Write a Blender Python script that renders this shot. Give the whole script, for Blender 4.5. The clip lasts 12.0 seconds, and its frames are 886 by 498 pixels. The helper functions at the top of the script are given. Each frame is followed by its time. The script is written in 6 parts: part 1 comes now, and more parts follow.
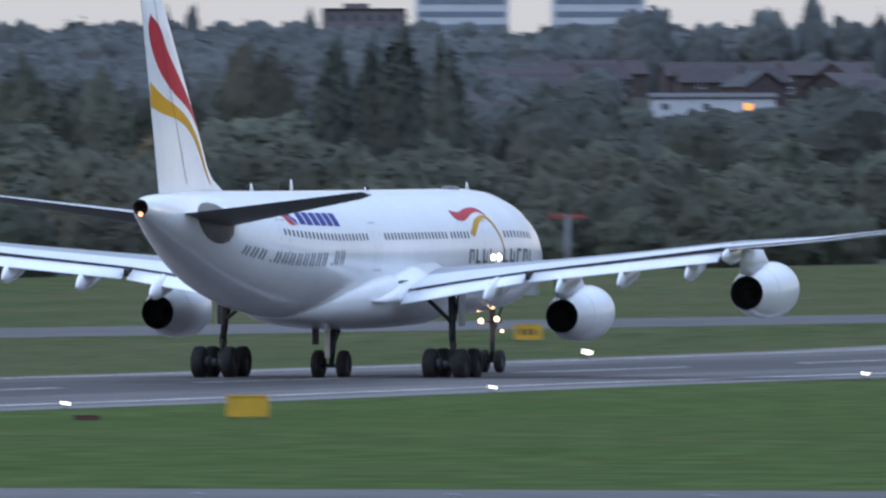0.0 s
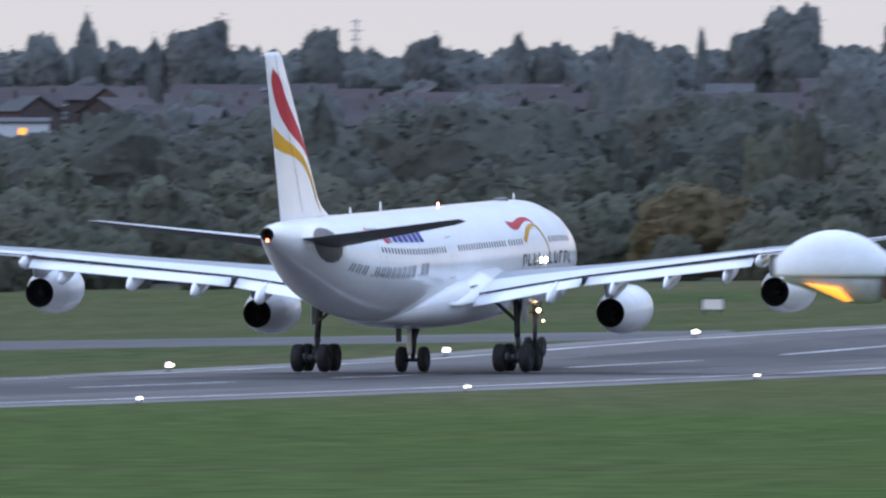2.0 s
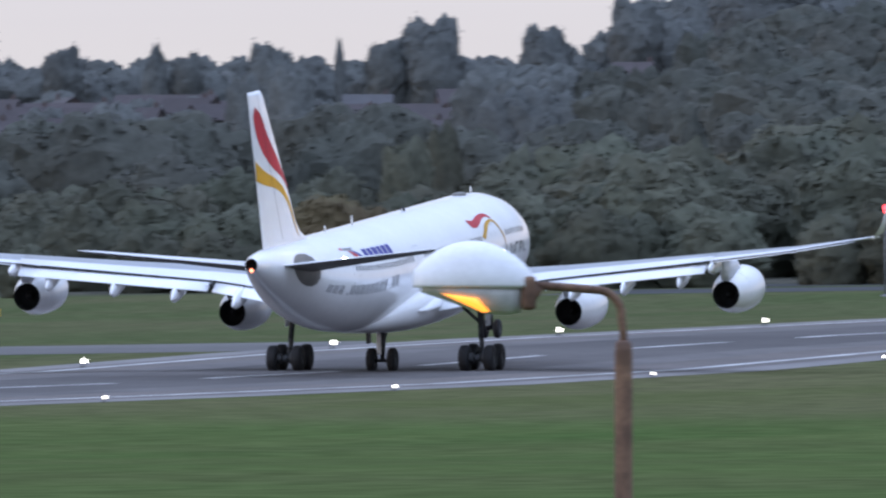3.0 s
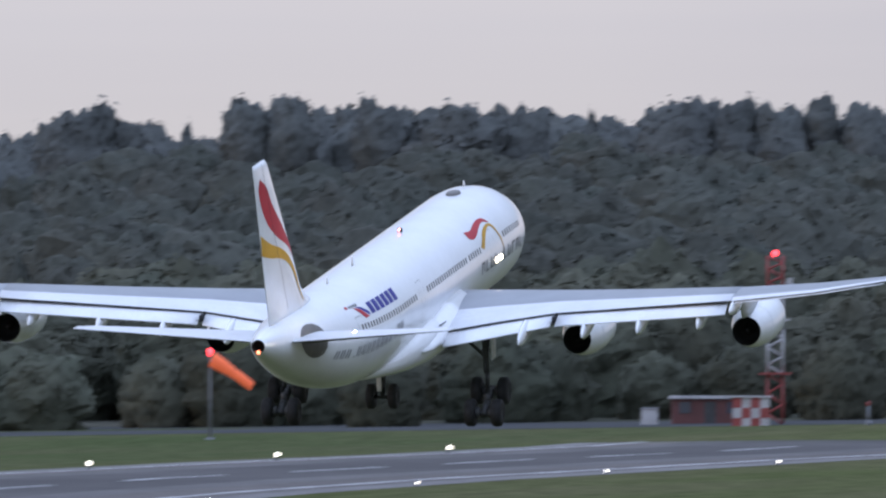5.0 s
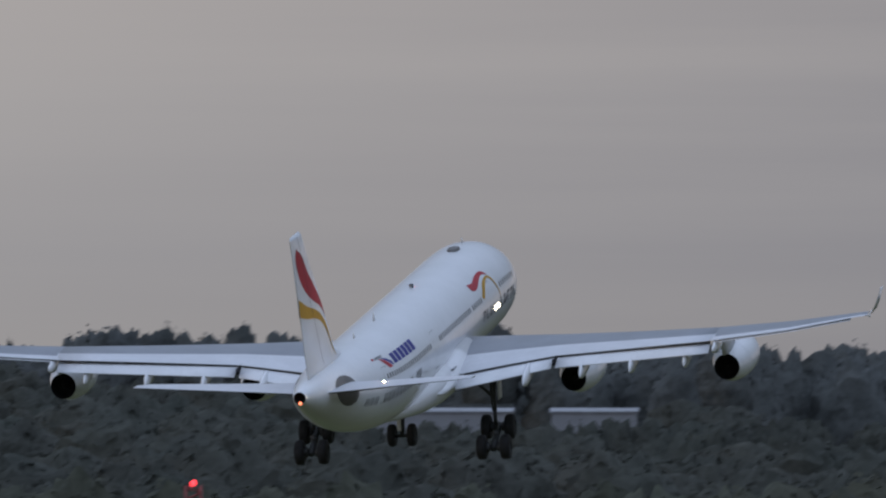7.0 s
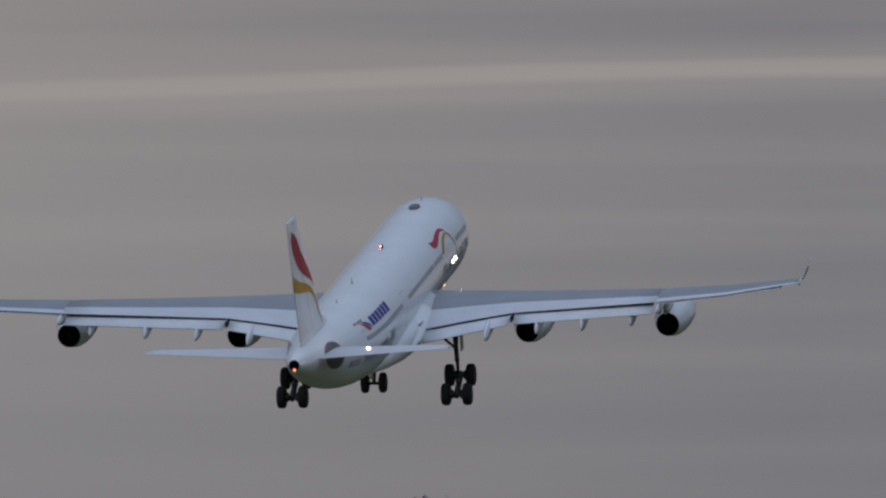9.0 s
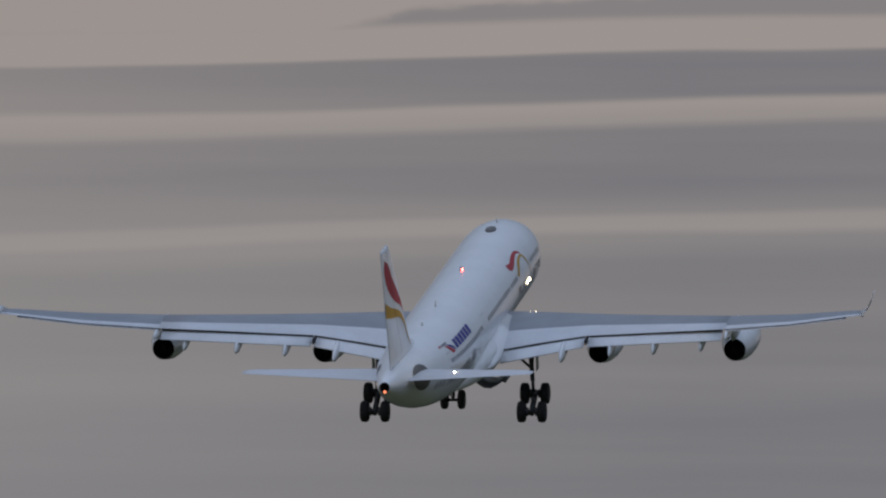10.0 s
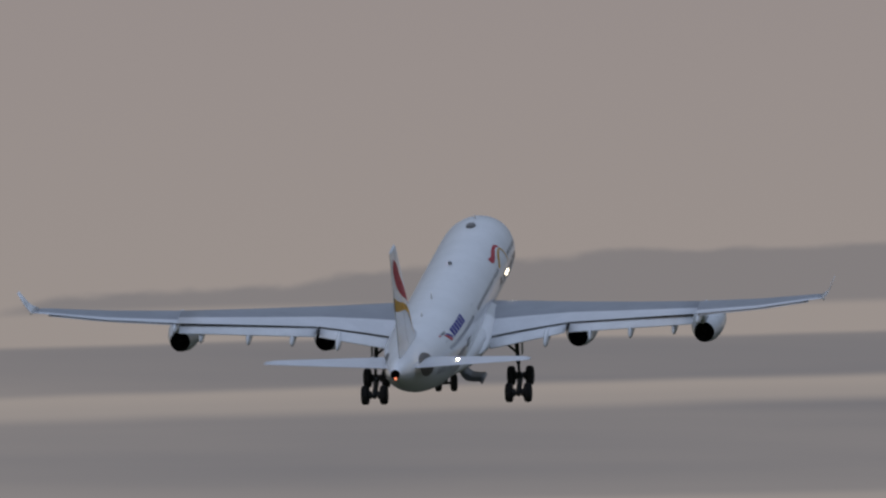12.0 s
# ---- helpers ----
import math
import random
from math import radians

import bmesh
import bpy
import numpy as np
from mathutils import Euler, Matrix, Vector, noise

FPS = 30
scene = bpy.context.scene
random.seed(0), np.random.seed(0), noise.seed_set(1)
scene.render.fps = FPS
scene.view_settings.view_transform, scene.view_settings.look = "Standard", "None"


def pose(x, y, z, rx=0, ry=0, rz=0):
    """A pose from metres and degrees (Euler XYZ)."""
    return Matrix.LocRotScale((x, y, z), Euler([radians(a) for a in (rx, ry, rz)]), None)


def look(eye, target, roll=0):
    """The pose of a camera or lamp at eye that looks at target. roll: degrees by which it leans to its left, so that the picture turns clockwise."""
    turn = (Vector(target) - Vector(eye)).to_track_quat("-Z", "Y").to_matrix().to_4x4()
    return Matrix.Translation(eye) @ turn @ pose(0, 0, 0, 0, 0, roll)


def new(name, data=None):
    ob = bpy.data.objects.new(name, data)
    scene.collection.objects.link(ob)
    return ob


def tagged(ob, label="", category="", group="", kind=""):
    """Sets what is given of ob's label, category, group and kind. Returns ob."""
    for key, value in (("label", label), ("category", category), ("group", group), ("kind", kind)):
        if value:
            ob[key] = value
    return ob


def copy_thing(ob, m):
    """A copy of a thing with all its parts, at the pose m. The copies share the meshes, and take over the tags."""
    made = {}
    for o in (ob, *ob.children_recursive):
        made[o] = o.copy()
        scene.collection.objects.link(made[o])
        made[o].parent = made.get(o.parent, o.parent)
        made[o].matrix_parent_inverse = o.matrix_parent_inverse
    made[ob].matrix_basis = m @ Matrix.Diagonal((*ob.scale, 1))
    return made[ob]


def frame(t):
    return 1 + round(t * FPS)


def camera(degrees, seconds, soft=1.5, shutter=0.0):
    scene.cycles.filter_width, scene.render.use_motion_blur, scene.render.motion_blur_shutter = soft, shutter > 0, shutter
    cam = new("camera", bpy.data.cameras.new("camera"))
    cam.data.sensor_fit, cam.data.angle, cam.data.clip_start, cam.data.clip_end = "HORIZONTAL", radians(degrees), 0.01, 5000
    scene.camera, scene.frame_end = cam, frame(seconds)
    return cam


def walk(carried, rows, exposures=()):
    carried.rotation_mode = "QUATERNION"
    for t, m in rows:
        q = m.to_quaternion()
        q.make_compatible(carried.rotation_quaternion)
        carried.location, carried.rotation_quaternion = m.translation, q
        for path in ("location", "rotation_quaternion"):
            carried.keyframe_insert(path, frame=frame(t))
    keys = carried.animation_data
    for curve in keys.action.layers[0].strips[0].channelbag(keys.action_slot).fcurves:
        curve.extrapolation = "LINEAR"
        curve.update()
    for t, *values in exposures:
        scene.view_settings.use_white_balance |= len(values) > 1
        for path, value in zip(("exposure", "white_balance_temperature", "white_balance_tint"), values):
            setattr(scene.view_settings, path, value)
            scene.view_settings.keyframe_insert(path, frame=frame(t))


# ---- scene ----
EYE_Z = 6.04
cam = camera(2.49, 12.0, soft=2.2, shutter=0.5)

# seconds, heading clockwise from +Y, tilt above the level (degrees): one tripod, panning after the aircraft
PAN = [
    (0, -16.0386, -0.0165), (0.5, -15.3697, -0.1093), (1, -14.8831, -0.1356), (1.5, -14.4474, -0.0656), (2, -13.9984, 0.0527),
    (2.5, -13.4707, 0.1108), (2.7, -13.2575, 0.0709), (2.8, -13.1587, 0.0714), (3.05, -12.9204, 0.0889), (3.3, -12.6908, 0.1248),
    (3.55, -12.4651, 0.1736), (3.8, -12.2390, 0.2296), (4, -12.0546, 0.2759), (4.2, -11.8646, 0.3202), (4.3, -11.7668, 0.3408),
    (4.5, -11.5575, 0.3865), (5, -11.0805, 0.4852), (5.5, -10.6143, 0.6589), (6, -10.2162, 0.8295), (6.5, -9.8265, 0.9699),
    (6.7, -9.6688, 1.0311), (8.3, -8.5441, 1.4785), (8.5, -8.3910, 1.4955), (9, -8.0206, 1.6145), (9.5, -7.8884, 1.8365),
    (10, -7.6931, 2.0505), (10.5, -7.4475, 2.2095), (11, -7.1615, 2.3685), (11.5, -6.8598, 2.5905), (12, -6.6850, 2.8635)]
EXPOSURES = [(0, 0.12, 5900, 10), (1, 0.24, 5900, 10), (2.0, 0.28, 6000, 12.5), (2.7, 0.32, 6050, 14.5), (4.5, 0.10, 6130, 14.5), (5, 0.05, 6150, 14.5), (5.5, -0.06, 6200, 13),
             (6, -0.40, 6250, 12), (6.5, -0.72, 6300, 11.5), (8.3, -1.25, 6350, 11), (9.5, -1.34, 6350, 10.5), (12, -1.42, 6450, 11)]
walk(cam, [(t, pose(0, 0, EYE_Z, 90 + el, 0, -az)) for t, az, el in PAN], EXPOSURES)

# ---------------------------------------------------------------- world, sun
SUN_EL, SUN_AZ = 9.0, -118.0          # low evening sun behind thin cloud, clockwise from +Y


def make_world():
    w = bpy.data.worlds.new("dusk_sky")
    scene.world = w
    w.use_nodes = True
    nt = w.node_tree
    nt.nodes.clear()
    N, L = nt.nodes.new, nt.links.new
    out, bg = N("ShaderNodeOutputWorld"), N("ShaderNodeBackground")
    L(bg.outputs[0], out.inputs[0])
    sky = N("ShaderNodeTexSky")
    sky.sky_type, sky.sun_disc = "NISHITA", False
    sky.sun_elevation, sky.sun_rotation = radians(SUN_EL), radians(SUN_AZ)
    sky_dim = N("ShaderNodeVectorMath")
    sky_dim.operation = "SCALE"
    sky_dim.inputs[3].default_value = 0.1
    L(sky.outputs[0], sky_dim.inputs[0])
    co = N("ShaderNodeTexCoord")
    sep = N("ShaderNodeSeparateXYZ")
    L(co.outputs["Generated"], sep.inputs[0])
    # cloud layer: cream near the horizon, blue-grey overhead
    ramp = N("ShaderNodeValToRGB")
    cr = ramp.color_ramp
    stops = [(0.0, (0.66, 0.625, 0.58)), (0.011, (0.67, 0.63, 0.60)), (0.019, (0.68, 0.655, 0.655)), (0.029, (0.84, 0.79, 0.76)), (0.044, (0.90, 0.79, 0.73)), (0.062, (0.86, 0.745, 0.715)), (0.095, (0.50, 0.50, 0.53)),
             (0.15, (0.40, 0.45, 0.54)), (0.35, (0.54, 0.65, 0.82)), (0.6, (0.96, 1.14, 1.50)), (1.0, (1.52, 1.86, 2.50))]
    for i, (p, c) in enumerate(stops):
        e = cr.elements[i] if i < 2 else cr.elements.new(p)
        e.position, e.color = p, (*c, 1)
    L(sep.outputs[2], ramp.inputs[0])
    # long flat cloud banks at their own heights, warped by noise along the horizon
    mp = N("ShaderNodeMapping")
    mp.inputs["Scale"].default_value = (7.0, 7.0, 40.0)
    L(co.outputs["Generated"], mp.inputs[0])
    no = N("ShaderNodeTexNoise")
    no.inputs["Scale"].default_value, no.inputs["Detail"].default_value = 1.6, 4.0
    no.inputs["Roughness"].default_value = 0.5
    L(mp.outputs[0], no.inputs[0])
    warp = N("ShaderNodeMath")
    warp.operation = "MULTIPLY_ADD"
    warp.inputs[1].default_value, warp.inputs[2].default_value = 0.0027, -0.00135
    L(no.outputs[0], warp.inputs[0])
    lev = N("ShaderNodeMath")
    L(sep.outputs[2], lev.inputs[0])
    L(warp.outputs[0], lev.inputs[1])
    span = N("ShaderNodeMapRange")
    span.inputs[1].default_value, span.inputs[2].default_value = math.sin(radians(1.2)), math.sin(radians(2.6))
    tilt = N("ShaderNodeMath")               # the streaks sink a little towards the west
    tilt.operation = "MULTIPLY_ADD"
    tilt.inputs[1].default_value, tilt.inputs[2].default_value = -0.022, -0.022 * 0.122
    L(sep.outputs[0], tilt.inputs[0])
    sunk = N("ShaderNodeMath")
    L(lev.outputs[0], sunk.inputs[0])
    L(tilt.outputs[0], sunk.inputs[1])
    L(sunk.outputs[0], span.inputs[0])
    bands = N("ShaderNodeValToRGB")
    br = bands.color_ramp
    br.interpolation = "EASE"
    at = lambda el: (el - 1.2) / 1.4
    marks = [(1.200, 0.80), (1.522, 0.85), (1.672, 0.8), (2.002, 0.75), (2.065, 0.55), (2.095, 0.15), (2.12, 0.2), (2.145, 0.65), (2.232, 0.85), (2.292, 0.95), (2.375, 0.9),
             (2.415, 0.2), (2.455, 0.05), (2.478, 0.85), (2.588, 0.9), (2.615, 0.25), (2.655, 0.05), (2.70, 0.0)]
    for i, (el, v) in enumerate(marks):
        e = br.elements[i] if i < 2 else br.elements.new(at(el))
        e.position, e.color = at(el), (v, v, v, 1)
    L(span.outputs[0], bands.inputs[0])
    # finer streaks break the banks up
    mp2 = N("ShaderNodeMapping")
    mp2.inputs["Scale"].default_value = (16.0, 16.0, 420.0)
    L(co.outputs["Generated"], mp2.inputs[0])
    no2 = N("ShaderNodeTexNoise")
    no2.inputs["Scale"].default_value, no2.inputs["Detail"].default_value = 1.0, 6.0
    L(mp2.outputs[0], no2.inputs[0])
    thin = N("ShaderNodeMapRange")
    thin.inputs[1].default_value, thin.inputs[2].default_value = 0.3, 0.62
    thin.inputs[3].default_value, thin.inputs[4].default_value = 0.72, 1.0
    L(no2.outputs[0], thin.inputs[0])
    amount = N("ShaderNodeMath")
    amount.operation = "MULTIPLY"
    L(bands.outputs[0], amount.inputs[0])
    L(thin.outputs[0], amount.inputs[1])
    east = N("ShaderNodeMapRange")           # the banks thicken towards the right of the view
    east.inputs[1].default_value, east.inputs[2].default_value = -0.185, -0.122
    east.inputs[3].default_value, east.inputs[4].default_value = 0.2, 1.0
    L(sep.outputs[0], east.inputs[0])
    am2 = N("ShaderNodeMath")
    am2.operation = "MULTIPLY"
    L(amount.outputs[0], am2.inputs[0])
    L(east.outputs[0], am2.inputs[1])
    # one ragged bank above them, thick in the east and running out to a thin tip in the west
    edge = N("ShaderNodeValToRGB")
    er = edge.color_ramp
    az_at = lambda az: (math.sin(radians(az)) + 0.16) / 0.08
    for i, (az, el) in enumerate(((-8.05, 2.66), (-7.75, 2.728), (-7.42, 2.755), (-7.12, 2.765), (-6.98, 2.80), (-6.5, 2.838), (-6.2, 2.862), (-5.4, 2.885))):
        e = er.elements[i] if i < 2 else er.elements.new(az_at(az))
        v = (el - 2.5) / 0.5
        e.position, e.color = az_at(az), (v, v, v, 1)
    ex = N("ShaderNodeMapRange")
    ex.inputs[1].default_value, ex.inputs[2].default_value = -0.16, -0.08
    L(sep.outputs[0], ex.inputs[0])
    L(ex.outputs[0], edge.inputs[0])
    el_edge = N("ShaderNodeMapRange")
    el_edge.inputs[3].default_value, el_edge.inputs[4].default_value = math.sin(radians(2.5)), math.sin(radians(3.0))
    L(edge.outputs[0], el_edge.inputs[0])
    mp3 = N("ShaderNodeMapping")
    mp3.inputs["Scale"].default_value = (190.0, 190.0, 500.0)
    L(co.outputs["Generated"], mp3.inputs[0])
    no3 = N("ShaderNodeTexNoise")
    no3.inputs["Scale"].default_value, no3.inputs["Detail"].default_value = 1.0, 5.0
    L(mp3.outputs[0], no3.inputs[0])
    rag = N("ShaderNodeMath")
    rag.operation = "MULTIPLY_ADD"
    rag.inputs[1].default_value, rag.inputs[2].default_value = 0.0014, -0.0007
    L(no3.outputs[0], rag.inputs[0])
    under = N("ShaderNodeMath")
    under.operation = "SUBTRACT"
    L(el_edge.outputs[0], under.inputs[0])
    L(sep.outputs[2], under.inputs[1])
    under2 = N("ShaderNodeMath")
    L(under.outputs[0], under2.inputs[0])
    L(rag.outputs[0], under2.inputs[1])
    top = N("ShaderNodeMapRange")
    top.interpolation_type = "SMOOTHSTEP"
    top.inputs[1].default_value, top.inputs[2].default_value = -0.0001, 0.00035
    L(under2.outputs[0], top.inputs[0])
    low = N("ShaderNodeMapRange")
    low.interpolation_type = "SMOOTHSTEP"
    low.inputs[1].default_value, low.inputs[2].default_value = math.sin(radians(2.672)), math.sin(radians(2.702))
    L(sunk.outputs[0], low.inputs[0])
    bank = N("ShaderNodeMath")
    bank.operation = "MULTIPLY"
    soft_low = N("ShaderNodeMath")
    soft_low.operation = "MULTIPLY"
    soft_low.inputs[1].default_value = 0.58
    L(low.outputs[0], soft_low.inputs[0])
    L(top.outputs[0], bank.inputs[0])
    L(soft_low.outputs[0], bank.inputs[1])
    both = N("ShaderNodeMath")
    both.operation = "MAXIMUM"
    L(bank.outputs[0], both.inputs[0])
    L(am2.outputs[0], both.inputs[1])
    dark = N("ShaderNodeMix")
    dark.data_type = "RGBA"
    dark.inputs[7].default_value = (0.425, 0.421, 0.470, 1)
    L(both.outputs[0], dark.inputs[0])
    L(ramp.outputs[0], dark.inputs[6])
    cover = N("ShaderNodeMix")
    cover.data_type = "RGBA"
    cover.inputs[0].default_value = 0.93
    L(sky_dim.outputs[0], cover.inputs[6])
    L(dark.outputs[2], cover.inputs[7])
    L(cover.outputs[2], bg.inputs[0])
    bg.inputs[1].default_value = 1.0


make_world()
sun_data = bpy.data.lights.new("sun", "SUN")
sun_data.energy, sun_data.angle, sun_data.color = 0.5, radians(12), (1.0, 0.86, 0.72)
sun = new("sun", sun_data)
_a, _e = radians(SUN_AZ), radians(SUN_EL)
sun.matrix_world = look((math.sin(_a) * math.cos(_e) * 100, math.cos(_a) * math.cos(_e) * 100, math.sin(_e) * 100), (0, 0, 0))


# ---------------------------------------------------------------- materials
def material(name, color, rough=0.6, metal=0.0, coat=0.0, vary=0.0, vscale=3.0, grain=0.0, gscale=40.0, bump=0.0, bscale=30.0,
             second=None, emit=0.0, per="object", spec=0.5):
    """Principled surface: two-scale noise over the base colour, random tint by piece, fine relief."""
    m = bpy.data.materials.new(name)
    m.use_nodes = True
    nt = m.node_tree
    b = nt.nodes["Principled BSDF"]
    N, L = nt.nodes.new, nt.links.new
    b.inputs["Base Color"].default_value = (*color, 1)
    b.inputs["Roughness"].default_value = rough
    b.inputs["Metallic"].default_value = metal
    b.inputs["Coat Weight"].default_value = coat
    b.inputs["Coat Roughness"].default_value = 0.08
    b.inputs["Specular IOR Level"].default_value = spec
    if emit:
        b.inputs["Emission Color"].default_value = (*color, 1)
        b.inputs["Emission Strength"].default_value = emit
    co = N("ShaderNodeTexCoord")
    last = None
    if vary or second:
        n1 = N("ShaderNodeTexNoise")
        n1.inputs["Scale"].default_value, n1.inputs["Detail"].default_value = vscale, 6
        L(co.outputs["Object"], n1.inputs[0])
        mix = N("ShaderNodeMix")
        mix.data_type = "RGBA"
        other = second or tuple(min(1, c * (1 - vary)) for c in color)
        mix.inputs[6].default_value = (*color, 1)
        mix.inputs[7].default_value = (*other, 1)
        mr = N("ShaderNodeMapRange")
        mr.inputs[1].default_value, mr.inputs[2].default_value = 0.36, 0.64
        L(n1.outputs[0], mr.inputs[0])
        L(mr.outputs[0], mix.inputs[0])
        last = mix.outputs[2]
    if grain:
        n2 = N("ShaderNodeTexNoise")
        n2.inputs["Scale"].default_value, n2.inputs["Detail"].default_value = gscale, 3
        L(co.outputs["Object"], n2.inputs[0])
        hs = N("ShaderNodeHueSaturation")
        mr2 = N("ShaderNodeMapRange")
        mr2.inputs[1].default_value, mr2.inputs[2].default_value = 0.3, 0.7
        mr2.inputs[3].default_value, mr2.inputs[4].default_value = 1 - grain, 1 + grain
        L(n2.outputs[0], mr2.inputs[0])
        L(mr2.outputs[0], hs.inputs["Value"])
        if last:
            L(last, hs.inputs["Color"])
        else:
            hs.inputs["Color"].default_value = (*color, 1)
        last = hs.outputs[0]
    if per in ("tree", "piece"):
        oi = N("ShaderNodeObjectInfo")
        geo = N("ShaderNodeNewGeometry")
        hs = N("ShaderNodeHueSaturation")
        mh = N("ShaderNodeMapRange")
        mh.inputs[3].default_value, mh.inputs[4].default_value = (0.462, 0.525) if per == "tree" else (0.49, 0.51)
        L(oi.outputs["Random"], mh.inputs[0])
        L(mh.outputs[0], hs.inputs["Hue"])
        ml = N("ShaderNodeMath")
        ml.operation = "MULTIPLY"
        ml.inputs[1].default_value = 7.31
        fr = N("ShaderNodeMath")
        fr.operation = "FRACT"
        L(oi.outputs["Random"], ml.inputs[0])
        L(ml.outputs[0], fr.inputs[0])
        mv = N("ShaderNodeMapRange")
        mv.inputs[3].default_value, mv.inputs[4].default_value = 0.8, 1.2
        L(fr.outputs[0], mv.inputs[0])
        mi = N("ShaderNodeMapRange")
        mi.inputs[3].default_value, mi.inputs[4].default_value = 0.9, 1.1
        L(geo.outputs["Random Per Island"], mi.inputs[0])
        mm = N("ShaderNodeMath")
        mm.operation = "MULTIPLY"
        L(mv.outputs[0], mm.inputs[0])
        L(mi.outputs[0], mm.inputs[1])
        L(mm.outputs[0], hs.inputs["Value"])
        if last:
            L(last, hs.inputs["Color"])
        else:
            hs.inputs["Color"].default_value = (*color, 1)
        last = hs.outputs[0]
    if last:
        L(last, b.inputs["Base Color"])
    if bump:
        n3 = N("ShaderNodeTexNoise")
        n3.inputs["Scale"].default_value, n3.inputs["Detail"].default_value = bscale, 4
        L(co.outputs["Object"], n3.inputs[0])
        bp = N("ShaderNodeBump")
        bp.inputs["Strength"].default_value = bump
        L(n3.outputs[0], bp.inputs["Height"])
        L(bp.outputs[0], b.inputs["Normal"])
    return m


def foliage(name, color):
    """Leaves: matt, half letting light through, tinted tree by tree and patch by patch."""
    m = bpy.data.materials.new(name)
    m.use_nodes = True
    nt = m.node_tree
    N, L = nt.nodes.new, nt.links.new
    b, out = nt.nodes["Principled BSDF"], nt.nodes["Material Output"]
    b.inputs["Roughness"].default_value, b.inputs["Specular IOR Level"].default_value = 0.8, 0.1
    oi, geo, co = N("ShaderNodeObjectInfo"), N("ShaderNodeNewGeometry"), N("ShaderNodeTexCoord")
    n1 = N("ShaderNodeTexNoise")
    n1.inputs["Scale"].default_value, n1.inputs["Detail"].default_value = 0.045, 2
    L(geo.outputs["Position"], n1.inputs[0])
    hue = N("ShaderNodeMapRange")
    hue.inputs[1].default_value, hue.inputs[2].default_value = 0.3, 0.7
    hue.inputs[3].default_value, hue.inputs[4].default_value = 0.455, 0.535
    L(n1.outputs[0], hue.inputs[0])
    v1, v2, v3 = N("ShaderNodeMapRange"), N("ShaderNodeMapRange"), N("ShaderNodeMapRange")
    for v, lo, hi in ((v1, 0.82, 1.2), (v2, 0.97, 1.03), (v3, 0.80, 1.22)):
        v.inputs[3].default_value, v.inputs[4].default_value = lo, hi
    v3.inputs[1].default_value, v3.inputs[2].default_value = 0.3, 0.7
    n2 = N("ShaderNodeTexNoise")
    n2.inputs["Scale"].default_value, n2.inputs["Detail"].default_value = 0.05, 3
    L(geo.outputs["Position"], n2.inputs[0])
    L(oi.outputs["Random"], v1.inputs[0])
    L(geo.outputs["Random Per Island"], v2.inputs[0])
    L(n2.outputs[0], v3.inputs[0])
    ma, mb = N("ShaderNodeMath"), N("ShaderNodeMath")
    ma.operation = mb.operation = "MULTIPLY"
    L(v1.outputs[0], ma.inputs[0])
    L(v2.outputs[0], ma.inputs[1])
    L(ma.outputs[0], mb.inputs[0])
    L(v3.outputs[0], mb.inputs[1])
    hs = N("ShaderNodeHueSaturation")
    hs.inputs["Color"].default_value = (*color, 1)
    L(hue.outputs[0], hs.inputs["Hue"])
    L(hs.outputs[0], b.inputs["Base Color"])
    n3, bp = N("ShaderNodeTexNoise"), N("ShaderNodeBump")      # leaf masses
    n3.inputs["Scale"].default_value, n3.inputs["Detail"].default_value = 1.1, 5
    L(geo.outputs["Position"], n3.inputs[0])
    L(n3.outputs[0], bp.inputs["Height"])
    bp.inputs["Strength"].default_value, bp.inputs["Distance"].default_value = 0.15, 0.8
    L(bp.outputs[0], b.inputs["Normal"])
    v4 = N("ShaderNodeMapRange")
    v4.inputs[1].default_value, v4.inputs[2].default_value = 0.35, 0.65
    v4.inputs[3].default_value, v4.inputs[4].default_value = 0.87, 1.13
    L(n3.outputs[0], v4.inputs[0])
    mc = N("ShaderNodeMath")
    mc.operation = "MULTIPLY"
    L(mb.outputs[0], mc.inputs[0])
    L(v4.outputs[0], mc.inputs[1])
    L(mc.outputs[0], hs.inputs["Value"])
    tr, mix = N("ShaderNodeBsdfTranslucent"), N("ShaderNodeMixShader")
    L(hs.outputs[0], tr.inputs["Color"])
    mix.inputs[0].default_value = 0.18
    L(b.outputs[0], mix.inputs[1])
    L(tr.outputs[0], mix.inputs[2])
    L(mix.outputs[0], out.inputs["Surface"])
    return m


